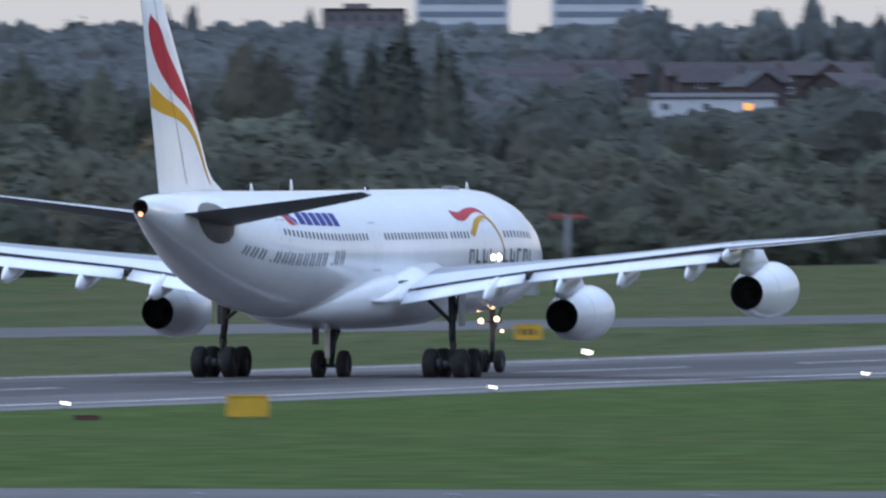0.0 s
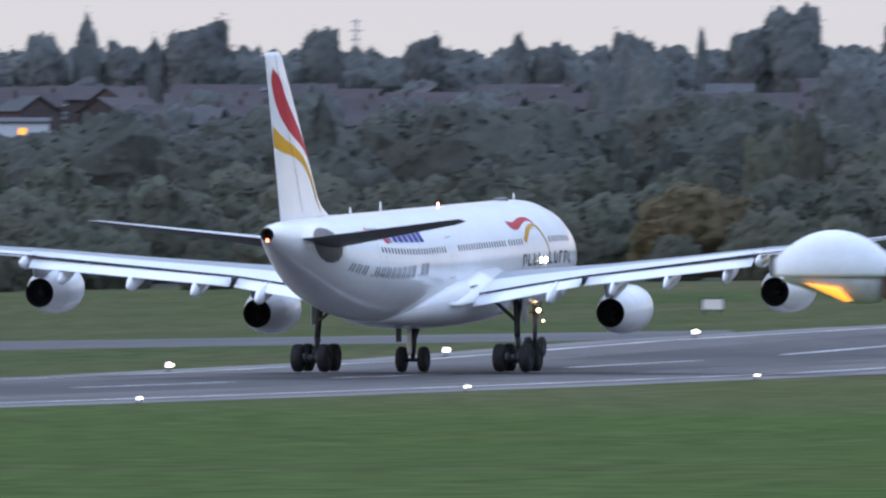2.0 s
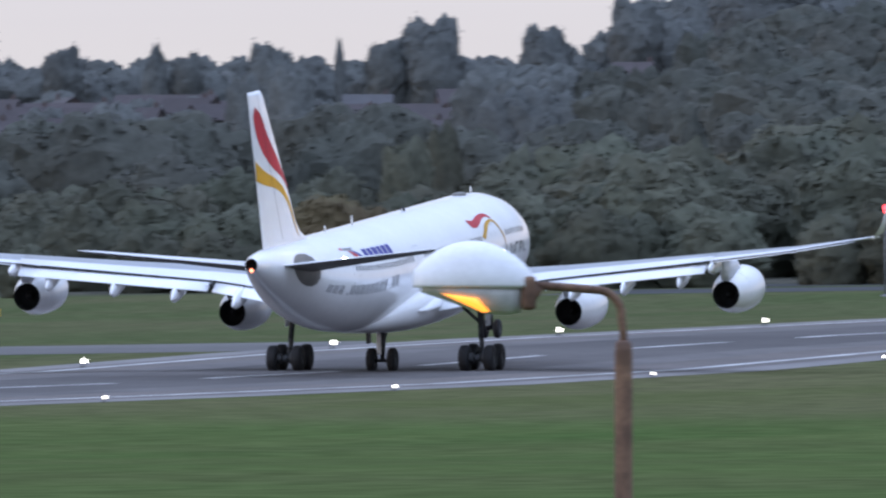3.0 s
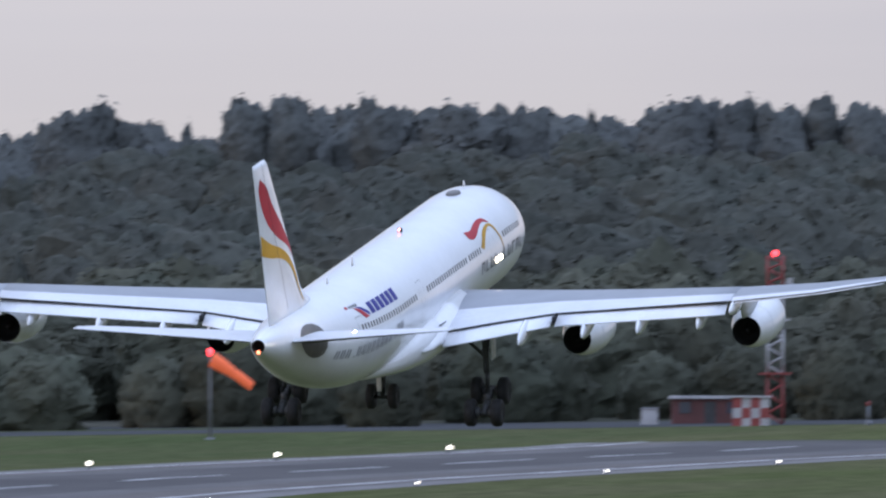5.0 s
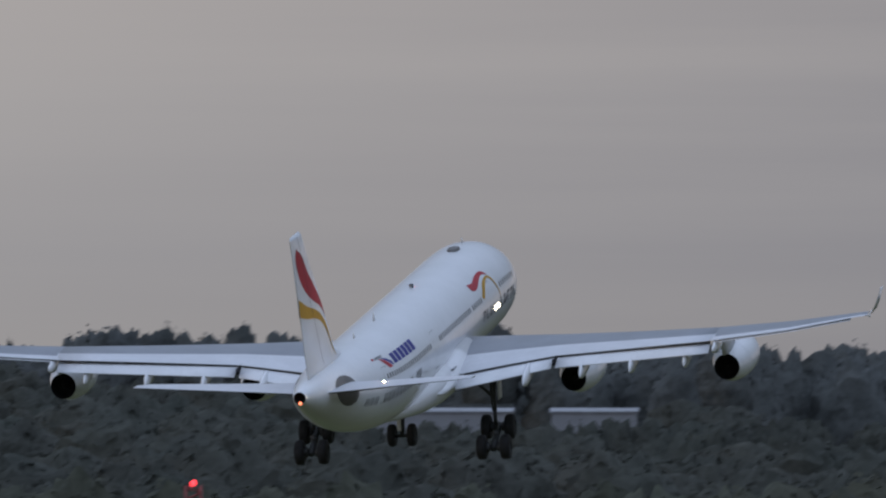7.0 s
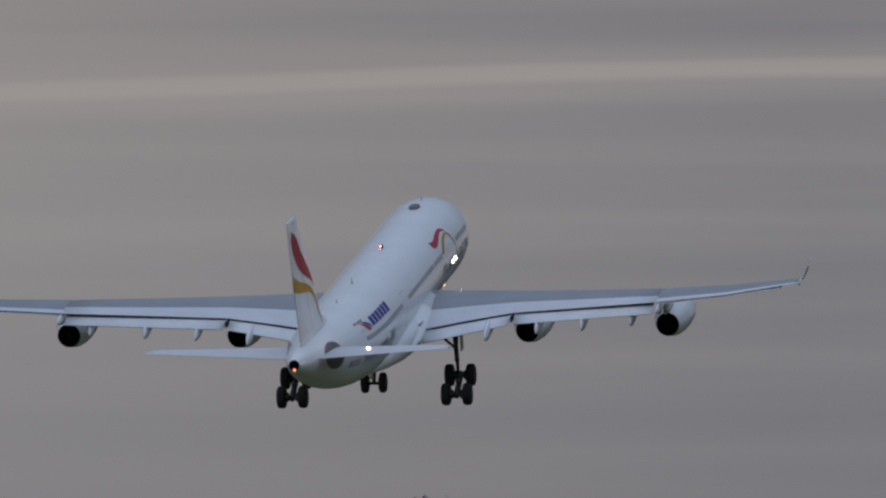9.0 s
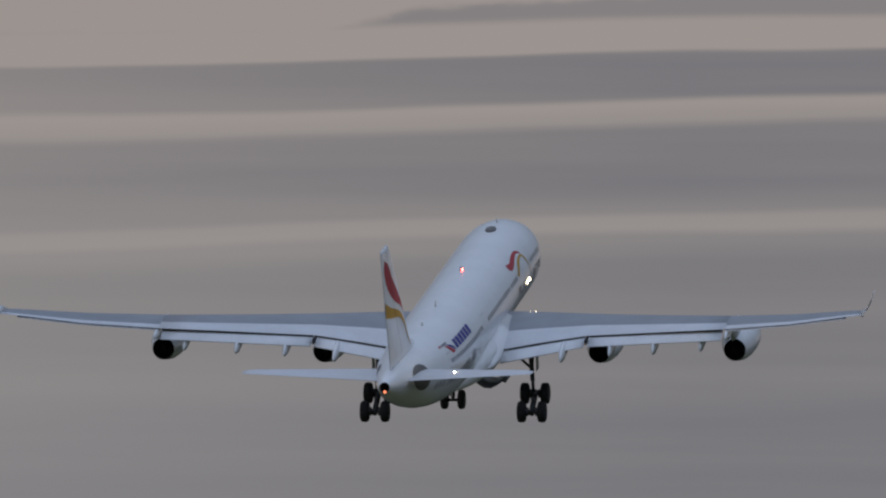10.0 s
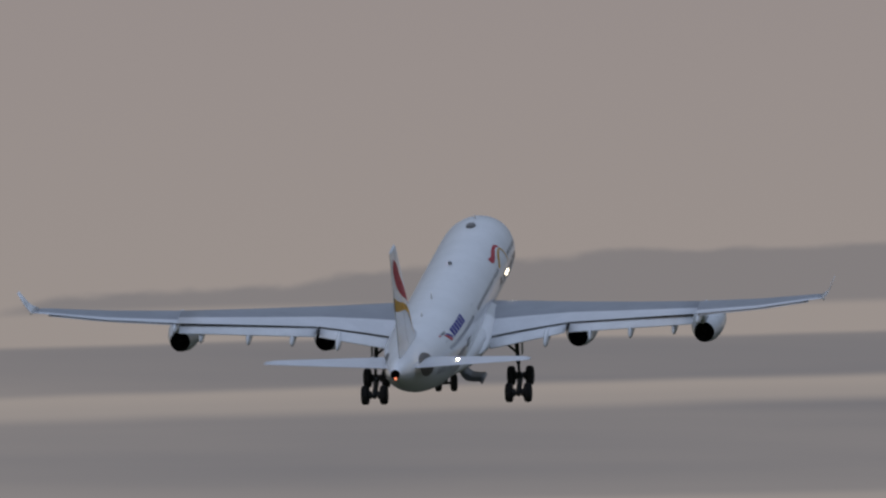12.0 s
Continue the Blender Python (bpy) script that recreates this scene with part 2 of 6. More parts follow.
def ground_cover():
    """Mown airfield grass in long swathes, olive and rougher across the runway, dark scrub floor on the hill."""
    m = bpy.data.materials.new("mown_airfield_grass")
    m.use_nodes = True
    nt = m.node_tree
    N, L = nt.nodes.new, nt.links.new
    b = nt.nodes["Principled BSDF"]
    b.inputs["Roughness"].default_value, b.inputs["Specular IOR Level"].default_value = 0.95, 0.0
    geo = N("ShaderNodeNewGeometry")

    def noise_at(scale, detail=4.0, turn=0.0):
        mp = N("ShaderNodeMapping")
        mp.inputs["Scale"].default_value = scale
        mp.inputs["Rotation"].default_value = (0, 0, turn)
        L(geo.outputs["Position"], mp.inputs[0])
        n = N("ShaderNodeTexNoise")
        n.inputs["Scale"].default_value, n.inputs["Detail"].default_value = 1.0, detail
        L(mp.outputs[0], n.inputs[0])
        r = N("ShaderNodeMapRange")
        r.inputs[1].default_value, r.inputs[2].default_value = 0.34, 0.66
        L(n.outputs[0], r.inputs[0])
        return r.outputs[0]

    def mixed(fac, a, c):
        x = N("ShaderNodeMix")
        x.data_type = "RGBA"
        if isinstance(fac, float):
            x.inputs[0].default_value = fac
        else:
            L(fac, x.inputs[0])
        for slot, val in ((6, a), (7, c)):
            if isinstance(val, tuple):
                x.inputs[slot].default_value = (*val, 1)
            else:
                L(val, x.inputs[slot])
        return x.outputs[2]

    near = mixed(noise_at((0.10, 0.004, 0.1), 5), (0.054, 0.086, 0.028), (0.074, 0.100, 0.036))
    near = mixed(noise_at((0.02, 0.02, 0.02), 6), near, (0.068, 0.084, 0.034))
    olive = mixed(noise_at((0.05, 0.012, 0.1), 5), (0.064, 0.080, 0.036), (0.088, 0.088, 0.048))
    sep = N("ShaderNodeSeparateXYZ")
    L(geo.outputs["Position"], sep.inputs[0])
    side = N("ShaderNodeMapRange")
    side.inputs[1].default_value, side.inputs[2].default_value = -270.0, -285.0
    L(sep.outputs[0], side.inputs[0])
    dry = N("ShaderNodeMapRange")                   # drier turf farther up the field
    dry.inputs[1].default_value, dry.inputs[2].default_value = 800.0, 930.0
    L(sep.outputs[1], dry.inputs[0])
    near = mixed(dry.outputs[0], near, mixed(noise_at((0.06, 0.010, 0.1), 5), (0.078, 0.088, 0.038), (0.098, 0.094, 0.052)))
    field = mixed(side.outputs[0], near, olive)
    rr = N("ShaderNodeVectorMath")
    rr.operation = "LENGTH"
    L(geo.outputs["Position"], rr.inputs[0])
    hill = N("ShaderNodeMapRange")
    hill.inputs[1].default_value, hill.inputs[2].default_value = 1640.0, 1665.0
    L(rr.outputs["Value"], hill.inputs[0])
    floor = mixed(noise_at((0.03, 0.03, 0.03), 5), (0.056, 0.058, 0.046), (0.072, 0.070, 0.058))
    cover = mixed(hill.outputs[0], field, floor)
    grain = noise_at((0.55, 0.22, 0.5), 6)
    hs = N("ShaderNodeHueSaturation")
    gv = N("ShaderNodeMapRange")
    gv.inputs[3].default_value, gv.inputs[4].default_value = 0.80, 1.2
    L(grain, gv.inputs[0])
    L(gv.outputs[0], hs.inputs["Value"])
    L(cover, hs.inputs["Color"])
    L(hs.outputs[0], b.inputs["Base Color"])
    return m


WHITE = material("aircraft_white_paint", (0.80, 0.81, 0.83), 0.24, coat=0.45, vary=0.05, vscale=0.35, grain=0.02, gscale=3)
WING_GREY = material("wing_box_grey_paint", (0.25, 0.265, 0.295), 0.38, vary=0.12, vscale=0.5, grain=0.04, gscale=4)
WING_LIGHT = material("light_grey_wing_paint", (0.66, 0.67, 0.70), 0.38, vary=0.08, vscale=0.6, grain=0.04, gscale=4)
FLAP_WHITE = material("flap_white_paint", (0.80, 0.81, 0.83), 0.35, vary=0.08, vscale=0.8, grain=0.03, gscale=5)
# black for hinge lines, the beacon hood and the shade in the flap slots
MATT_BLACK = material("matt_black_and_slot_shade", (0.02, 0.02, 0.025), 0.7)
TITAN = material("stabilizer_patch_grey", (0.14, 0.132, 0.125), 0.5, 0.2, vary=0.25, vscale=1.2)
EXHAUST = material("sooty_exhaust_metal", (0.018, 0.018, 0.02), 0.75, 0.2, vary=0.4, vscale=4)
RED = material("livery_red_paint", (0.46, 0.018, 0.035), 0.45, spec=0.2, vary=0.1, vscale=1)
YELLOW = material("livery_gold_paint", (0.56, 0.30, 0.012), 0.45, spec=0.2, vary=0.1, vscale=1)
BLUE = material("livery_blue_paint", (0.018, 0.018, 0.24), 0.45, spec=0.2, vary=0.1, vscale=1)
INK = material("livery_dark_grey_paint", (0.07, 0.075, 0.085), 0.4, vary=0.1, vscale=2)
INK_SOFT = material("livery_mid_grey_paint", (0.17, 0.18, 0.20), 0.4, vary=0.1, vscale=2)
CABIN_GLASS = material("cabin_window_glass", (0.03, 0.035, 0.045), 0.12, coat=0.6)
TYRE = material("tyre_rubber", (0.018, 0.018, 0.02), 0.85, vary=0.4, vscale=4, bump=0.2, bscale=30)
GEAR = material("gear_steel_grey_paint", (0.075, 0.078, 0.082), 0.55, 0.25, vary=0.4, vscale=3)
GEAR_DOOR = material("gear_door_white_paint", (0.66, 0.67, 0.69), 0.4, vary=0.2, vscale=2)
LAMP_WHITE = material("landing_lamp_lens", (1.0, 0.86, 0.62), 0.3, emit=14.0)
BEACON_GLOW = material("beacon_lamp_lens", (1.0, 0.12, 0.10), 0.3, emit=60.0)
LOGO_GLOW = material("fin_floodlight_lens", (1.0, 0.80, 0.52), 0.3, emit=4000.0)
LAMP_RED = material("tail_lamp_lens", (1.0, 0.26, 0.12), 0.3, emit=4.0)
LAMP_WARM = material("taxi_lamp_lens", (1.0, 0.62, 0.28), 0.3, emit=7.0)
HAZE_STRIP = material("far_haze_strip_grey", (0.062, 0.064, 0.068), 0.8, vary=0.2, vscale=0.05, spec=0.03)
EDGE_GLOW = material("runway_lamp_lens", (1.0, 0.93, 0.80), 0.3, emit=5.0)
RED_GLOW = material("obstruction_lamp_lens", (1.0, 0.05, 0.06), 0.3, emit=5.0)
AMBER_GLOW = material("amber_lamp_lens", (1.0, 0.45, 0.04), 0.3, emit=2.2)
SODIUM = material("sodium_tube_glow", (1.0, 0.33, 0.03), 0.4, emit=1.6)
GRASS = ground_cover()
ASPHALT = material("grooved_runway_asphalt", (0.150, 0.135, 0.129), 0.85, second=(0.118, 0.107, 0.103), vscale=0.03, grain=0.15, gscale=0.7, spec=0.03)
SHOULDER = material("pale_runway_concrete", (0.200, 0.190, 0.188), 0.8, second=(0.160, 0.152, 0.150), vscale=0.05, grain=0.12, gscale=0.7, spec=0.03)
RUBBER = material("rubber_streaked_asphalt", (0.068, 0.064, 0.065), 0.7, second=(0.098, 0.091, 0.091), vscale=0.02, grain=0.15, gscale=0.5, spec=0.03)
FADED = material("faded_rubber_asphalt", (0.098, 0.092, 0.092), 0.75, second=(0.138, 0.129, 0.128), vscale=0.03, grain=0.15, gscale=0.6, spec=0.03)
MARK = material("runway_marking_white", (0.48, 0.48, 0.48), 0.85, second=(0.26, 0.26, 0.26), vscale=0.1)
TAXI = material("taxiway_asphalt", (0.128, 0.122, 0.122), 0.85, second=(0.104, 0.100, 0.100), vscale=0.04, grain=0.14, gscale=0.6, spec=0.03)
BARK = material("tree_bark", (0.06, 0.05, 0.04), 0.9, vary=0.4, vscale=2, bump=0.4, bscale=6)
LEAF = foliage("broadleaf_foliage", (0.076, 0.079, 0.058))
# paler and greyer than LEAF: distance haze is mixed into the leaf colour
LEAF_HAZED = foliage("haze_greyed_broadleaf_foliage", (0.103, 0.108, 0.104))
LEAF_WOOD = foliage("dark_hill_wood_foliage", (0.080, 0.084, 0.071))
LEAF_AUTUMN = foliage("autumn_foliage", (0.100, 0.078, 0.045))
NEEDLE = foliage("dark_conifer_foliage", (0.066, 0.072, 0.058))
ROOF = material("red_clay_roof_tiles", (0.050, 0.039, 0.042), 0.8, vary=0.2, vscale=0.4, per="piece", grain=0.15, gscale=2)
ROOF_GREY = material("grey_slate_roof", (0.058, 0.058, 0.064), 0.8, vary=0.2, vscale=0.4, per="piece")
BRICK = material("red_brick_wall", (0.095, 0.074, 0.072), 0.85, vary=0.2, vscale=1.0, per="piece", grain=0.1, gscale=3)
RENDER_WALL = material("white_rendered_wall", (0.74, 0.74, 0.72), 0.8, vary=0.1, vscale=0.5)
PANE = material("house_window_glass", (0.05, 0.06, 0.08), 0.1, coat=0.5)
PANEL = material("solar_panel_glass", (0.10, 0.12, 0.17), 0.15, coat=0.8)
TOWER_WALL = material("tower_block_pale_cladding", (0.55, 0.58, 0.62), 0.6, vary=0.1, vscale=0.2)
TOWER_BAND = material("tower_block_window_band", (0.20, 0.24, 0.30), 0.35, vary=0.15, vscale=0.4)
FLATS_WALL = material("brown_concrete_flats", (0.16, 0.14, 0.15), 0.8, vary=0.2, vscale=0.3)
SHED = material("pale_shed_cladding", (0.30, 0.31, 0.335), 0.5, vary=0.12, vscale=0.2)
SIGN_YELLOW = material("airfield_sign_yellow", (0.60, 0.36, 0.03), 0.5, vary=0.12, vscale=2)
SIGN_RED = material("airfield_sign_red", (0.45, 0.03, 0.05), 0.45, vary=0.1, vscale=2)
SIGN_INK = material("airfield_sign_white", (0.75, 0.72, 0.68), 0.5)
SIGN_BLACK = material("airfield_sign_frame", (0.03, 0.03, 0.032), 0.6)
BEACON_RED = material("mast_red_paint", (0.30, 0.062, 0.058), 0.5, vary=0.2, vscale=1)
SHELTER_RED = material("dull_red_shelter_paint", (0.13, 0.05, 0.048), 0.6, vary=0.25, vscale=1)
BEACON_WHITE = material("mast_white_paint", (0.46, 0.46, 0.48), 0.5, vary=0.15, vscale=1)
# the sock's lit look is a faint glow put into the fabric
SOCK = material("orange_windsock_fabric_own_glow", (0.85, 0.16, 0.06), 0.8, vary=0.2, vscale=2, emit=0.35)
RUST = material("rusty_painted_steel", (0.20, 0.115, 0.07), 0.75, second=(0.10, 0.055, 0.035), vscale=5, grain=0.2, gscale=25, bump=0.3, bscale=40)
DOME = material("weathered_lamp_canopy", (0.74, 0.76, 0.80), 0.4, second=(0.66, 0.67, 0.70), vscale=4, grain=0.04, gscale=30)
BOWL = material("clear_lamp_bowl", (0.55, 0.56, 0.58), 0.25, vary=0.2, vscale=8)


# ---------------------------------------------------------------- mesh helpers
def finish(bm, name, mats, smooth=True):
    me = bpy.data.meshes.new(name)
    bmesh.ops.recalc_face_normals(bm, faces=bm.faces)
    if smooth:
        for fc in bm.faces:
            fc.smooth = True
    bm.to_mesh(me)
    bm.free()
    for m in (mats if isinstance(mats, (list, tuple)) else [mats]):
        me.materials.append(m)
    return me


def part(name, bm, mats, parent, label="", smooth=True, m=None):
    ob = new(name, finish(bm, name, mats, smooth))
    ob.parent = parent
    if m is not None:
        ob.matrix_basis = m
    return tagged(ob, label)


def thing(name, label, category, group="", m=None, kind=""):
    ob = new(name)
    ob.empty_display_size = 0.5
    if m is not None:
        ob.matrix_basis = m
    return tagged(ob, label, category, group, kind)


def box(bm, x0, x1, y0, y1, z0, z1, bevel=0.0, m=None):
    r = bmesh.ops.create_cube(bm, size=1)
    vs = r["verts"]
    for v in vs:
        v.co = Vector(((x0 + x1) / 2 + v.co.x * (x1 - x0), (y0 + y1) / 2 + v.co.y * (y1 - y0), (z0 + z1) / 2 + v.co.z * (z1 - z0)))
        if m is not None:
            v.co = m @ v.co
    if bevel:
        es = list({e for v in vs for e in v.link_edges})
        bmesh.ops.bevel(bm, geom=es, offset=bevel, segments=2, affect="EDGES", profile=0.6)
    return vs


def loft(bm, rings, cap0=True, cap1=True, closed=True, mat=None):
    """Skin a row of equal rings of points."""
    rows = [[bm.verts.new(p) for p in r] for r in rings]
    n = len(rows[0])
    faces = []
    for a, b in zip(rows, rows[1:]):
        for i in range(n if closed else n - 1):
            j = (i + 1) % n
            try:
                faces.append(bm.faces.new((a[i], a[j], b[j], b[i])))
            except ValueError:
                pass
    if cap0:
        faces.append(bm.faces.new(rows[0]))
    if cap1:
        faces.append(bm.faces.new(rows[-1][::-1]))
    if mat is not None:
        for fc in faces:
            fc.material_index = mat
    return rows


def tube(bm, pts, radius, n=10, mat=None):
    """A round bar through points; radius is one number or one for each point."""
    rs = radius if isinstance(radius, (list, tuple)) else [radius] * len(pts)
    pts = [Vector(p) for p in pts]
    rings = []
    for i, p in enumerate(pts):
        d = (pts[min(i + 1, len(pts) - 1)] - pts[max(i - 1, 0)]).normalized()
        a = d.orthogonal().normalized() if abs(d.z) > 0.99 else d.cross(Vector((0, 0, 1))).normalized()
        b = d.cross(a)
        rings.append([p + rs[i] * (math.cos(k * 2 * math.pi / n) * a + math.sin(k * 2 * math.pi / n) * b) for k in range(n)])
    return loft(bm, rings, mat=mat)


def lerp_table(rows, v):
    """Smooth interpolation of a table whose first column rises."""
    if v <= rows[0][0]:
        return rows[0][1:]
    for a, b in zip(rows, rows[1:]):
        if v <= b[0]:
            u = (v - a[0]) / (b[0] - a[0])
            return tuple(p + (q - p) * u for p, q in zip(a[1:], b[1:]))
    return rows[-1][1:]


def smooth_step(a, b, v):
    u = min(1, max(0, (v - a) / (b - a)))
    return u * u * (3 - 2 * u)


# ---------------------------------------------------------------- ground
ZY = [300, 540, 600, 660, 720, 780, 840, 900, 960, 1020, 1080, 1140, 1200, 1260, 1320, 1380, 1440, 1500, 1600, 1700]
ZV = [.3, .3, .33, -.15, -.42, -.25, 0, .14, .34, .6, 1.08, 1.96, 2.58, 3.04, 3.52, 3.9, 4.4, 5.2, 6.3, 7.0]


def hill_rise(d):
    u = min(1, max(0, (d - 1650) / 2600))
    return u ** 1.2


def ground_z(x, y):
    """The airfield's long profile, its fall to the west, and the wooded hill beyond it."""
    z = float(np.interp(y, ZY, ZV))
    z -= .012 * min(400, max(0, -260 - x))
    d, az = math.hypot(x, y), math.degrees(math.atan2(x, y))
    if d > 1650 and y > 0:
        z += ((37 + 15 * smooth_step(-13.2, -11.6, az) - 9 * smooth_step(-10, -8.9, az)) * hill_rise(d)
              * smooth_step(-45, -25, az) * (1 - smooth_step(5, 25, az)))
    return z


def polar(az, d, z=None):
    """The place at a heading and distance from the tripod; on the ground if no height is given."""
    a = radians(az)
    x, y = d * math.sin(a), d * math.cos(a)
    return Vector((x, y, ground_z(x, y) if z is None else z))


def make_ground():
    xs = [-4900, -3800, -2900, -2200, -1700, -1400] + [-1235 + 25 * i for i in range(48)] + [0, 100, 300, 800, 1800, 3200, 4900]
    xs = sorted(set(xs) | {-260})
    ys = [-4900, -3000, -1500, -600, -200, 0, 200] + [300 + 20 * i for i in range(71)] + [1750 + 50 * i for i in range(52)] + [4500, 4700, 4900]
    bm = bmesh.new()
    g = [[bm.verts.new((x, y, ground_z(x, y))) for x in xs] for y in ys]
    for r0, r1 in zip(g, g[1:]):
        for i in range(len(xs) - 1):
            bm.faces.new((r0[i], r0[i + 1], r1[i + 1], r1[i]))
    ob = new("ground", finish(bm, "ground", GRASS))
    tagged(ob, "mown green airfield grass rising to a wooded hill", "ground", kind="structure")


def band(name, label, category, mat, edges, lift, parent=None):
    """A ribbon of paving between two edges, rows of (xa, ya, xb, yb), following the ground."""
    bm = bmesh.new()
    rows = []
    for xa, ya, xb, yb in edges:
        row = []
        for k in range(5):
            x, y = xa + (xb - xa) * k / 4, ya + (yb - ya) * k / 4
            row.append(bm.verts.new((x, y, ground_z(x, y) + lift)))
        rows.append(row)
    for r0, r1 in zip(rows, rows[1:]):
        for i in range(4):
            bm.faces.new((r0[i], r0[i + 1], r1[i + 1], r1[i]))
    for fc in bm.faces:
        fc.normal_update()
        if fc.normal.z < 0:
            fc.normal_flip()
    me = bpy.data.meshes.new(name)
    bm.to_mesh(me)
    bm.free()
    me.materials.append(mat)
    ob = new(name, me)
    if parent:
        ob.parent = parent
        return tagged(ob, label)
    return tagged(ob, label, category, kind="structure")


RWY_X = -252.5
RWY_YS = [300 + 20 * i for i in range(59)]


def make_runway():
    run = band("runway", "long grey asphalt runway with pale worn edges", "runway", SHOULDER, [(-230.5, y, -276.0, y) for y in RWY_YS], 0.012)
    band("runway_surface", "dark grooved asphalt", "", ASPHALT, [(-233.5, y, -273.0, y) for y in RWY_YS], 0.020, run)
    band("rubber_track", "rubber-darkened wheel lane", "", RUBBER, [(-245.0, y, -262.5, y) for y in RWY_YS], 0.028, run)
    for x0, x1 in ((-241.0, -245.0), (-262.5, -267.0)):
        band("rubber_fringe", "faded tyre marks beside the wheel lane", "", FADED, [(x0, y, x1, y) for y in RWY_YS], 0.026, run)
    band("edge_line", "worn white edge line", "", MARK, [(-235.2, y, -236.1, y) for y in RWY_YS], 0.036, run)
    band("edge_line", "worn white edge line", "", MARK, [(-271.4, y, -270.5, y) for y in RWY_YS], 0.036, run)
    for k in range(16):
        y0 = 640 + 50 * k
        band("centre_dash", "", "", MARK, [(RWY_X - 0.35, y0 + 10 * j, RWY_X + 0.35, y0 + 10 * j) for j in range(4)], 0.044, run)
    band("taxiway_near", "narrow grey asphalt taxiway crossing the grass", "taxiway", TAXI,
         [(-700 + 20 * i, 425 + 33 - 0.1 * i, -700 + 20 * i, 425 - 0.1 * i) for i in range(45)], 0.015)
    band("taxiway_far", "grey taxiway joining the runway beyond", "taxiway", TAXI,
         [(-800 + 26 * i, 968 + 10.2 * i + 22, -800 + 26 * i + 12, 968 + 10.2 * i - 22) for i in range(21)], 0.010)

    # grey ground strip mimicking the low haze in front of the trees
    band("apron_far", "far grey ground strip in the colour of haze at the foot of the trees", "apron", HAZE_STRIP,
         [(-352 + 12 * i, 1556 + 3 * min(i, 8), -352 + 12 * i, 1630) for i in range(36)], 0.010)


def edge_light():
    """Elevated runway edge lamp: base, stem and two glowing lens faces."""
    t = thing("runway_edge_light", "small lit white runway edge lamp standing in the grass", "runway light", "runway edge lights")
    bm = bmesh.new()
    tube(bm, [(0, 0, -0.1), (0, 0, 0.04), (0, 0, 0.05)], [0.16, 0.15, 0.1], 12)
    tube(bm, [(0, 0, 0.05), (0, 0, 0.22)], 0.035, 8)
    part("stem", bm, SIGN_BLACK, t)
    bm = bmesh.new()
    tube(bm, [(0, 0, 0.2), (0, 0, 0.24), (0, 0, 0.34), (0, 0, 0.40), (0, 0, 0.42)], [0.04, 0.055, 0.05, 0.025, 0.01], 12)
    part("lens", bm, EDGE_GLOW, t, "glowing glass lens")
    bm = bmesh.new()
    tube(bm, [(0.13, 0.05, 0.2), (0.13, 0.05, 0.24), (0.13, 0.05, 0.32), (0.13, 0.05, 0.37)], [0.02, 0.03, 0.03, 0.015], 10)
    part("lens", bm, EDGE_GLOW, t, "glowing glass lens")
    return t


def make_lights():
    first = edge_light()
    places = [(-230.18, 927.84 + 59.91 * k) for k in range(-8, 10)] + [(-272.07, 927.84 + 164 + 59.91 * k) for k in range(-10, 6)]
    for i, (x, y) in enumerate(places):
        m = pose(x, y, ground_z(x, y) + 0.02) @ Matrix.Scale(0.85 if x > -250 else 1.5, 4)   # the far row is enlarged to show the glare of its lamps
        if i == 0:
            first.matrix_basis = m
        else:
            copy_thing(first, m)


make_ground()
make_runway()
make_lights()


# ---------------------------------------------------------------- the airliner (x right wing, y nose, z up, origin between the main wheels)
FUS = [(-30.30, 7.76, 0.35, 0.34), (-29.2, 7.62, 0.64, 0.62), (-27.0, 7.28, 1.08, 1.05), (-25.0, 7.00, 1.42, 1.42), (-23.0, 6.72, 1.74, 1.78), (-21.0, 6.44, 2.02, 2.08),
       (-19.0, 6.20, 2.25, 2.32), (-17.0, 6.00, 2.43, 2.50), (-15.0, 5.84, 2.58, 2.64), (-13.0, 5.72, 2.69, 2.73), (-11.0, 5.64, 2.77, 2.79), (-8.5, 5.58, 2.82, 2.82),
       (19.7, 5.58, 2.82, 2.82), (21.7, 5.54, 2.77, 2.77), (23.6, 5.45, 2.60, 2.60), (25.4, 5.32, 2.30, 2.30), (26.9, 5.18, 1.90, 1.93), (28.1, 5.05, 1.42, 1.48),
       (28.9, 4.97, 0.93, 1.0), (29.4, 4.92, 0.45, 0.5), (29.6, 4.90, 0.06, 0.07)]


def skin(y, theta, lift=0.0):
    """A point of the fuselage skin; theta in degrees, 0 to starboard, 90 on top."""
    zc, rz, rx = lerp_table(FUS, y)
    a = radians(theta)
    return Vector(((rx + lift) * math.cos(a), y, zc + (rz + lift) * math.sin(a)))


def skin_patch(name, mats, parent, pairs, label="", lift=0.012, across=4):
    """Paint lying on the skin: pairs of (y, theta) along its two edges."""
    bm = bmesh.new()
    rows = []
    for (ya, ta), (yb, tb) in pairs:
        rows.append([bm.verts.new(skin(ya + (yb - ya) * k / across, ta + (tb - ta) * k / across, lift)) for k in range(across + 1)])
    for a, b in zip(rows, rows[1:]):
        for i in range(across):
            try:
                bm.faces.new((a[i], a[i + 1], b[i + 1], b[i]))
            except ValueError:
                pass
    return part(name, bm, mats, parent, label)


def skin_bar(name, mat, parent, y0, y1, t0, t1, slant=0.0, label="", lift=0.012):
    n = max(2, int(abs(y1 - y0) / 0.6) + 2)
    ys = [y0 + (y1 - y0) * i / (n - 1) for i in range(n)]
    return skin_patch(name, mat, parent, [((y, t0), (y + slant, t1)) for y in ys], label, lift)


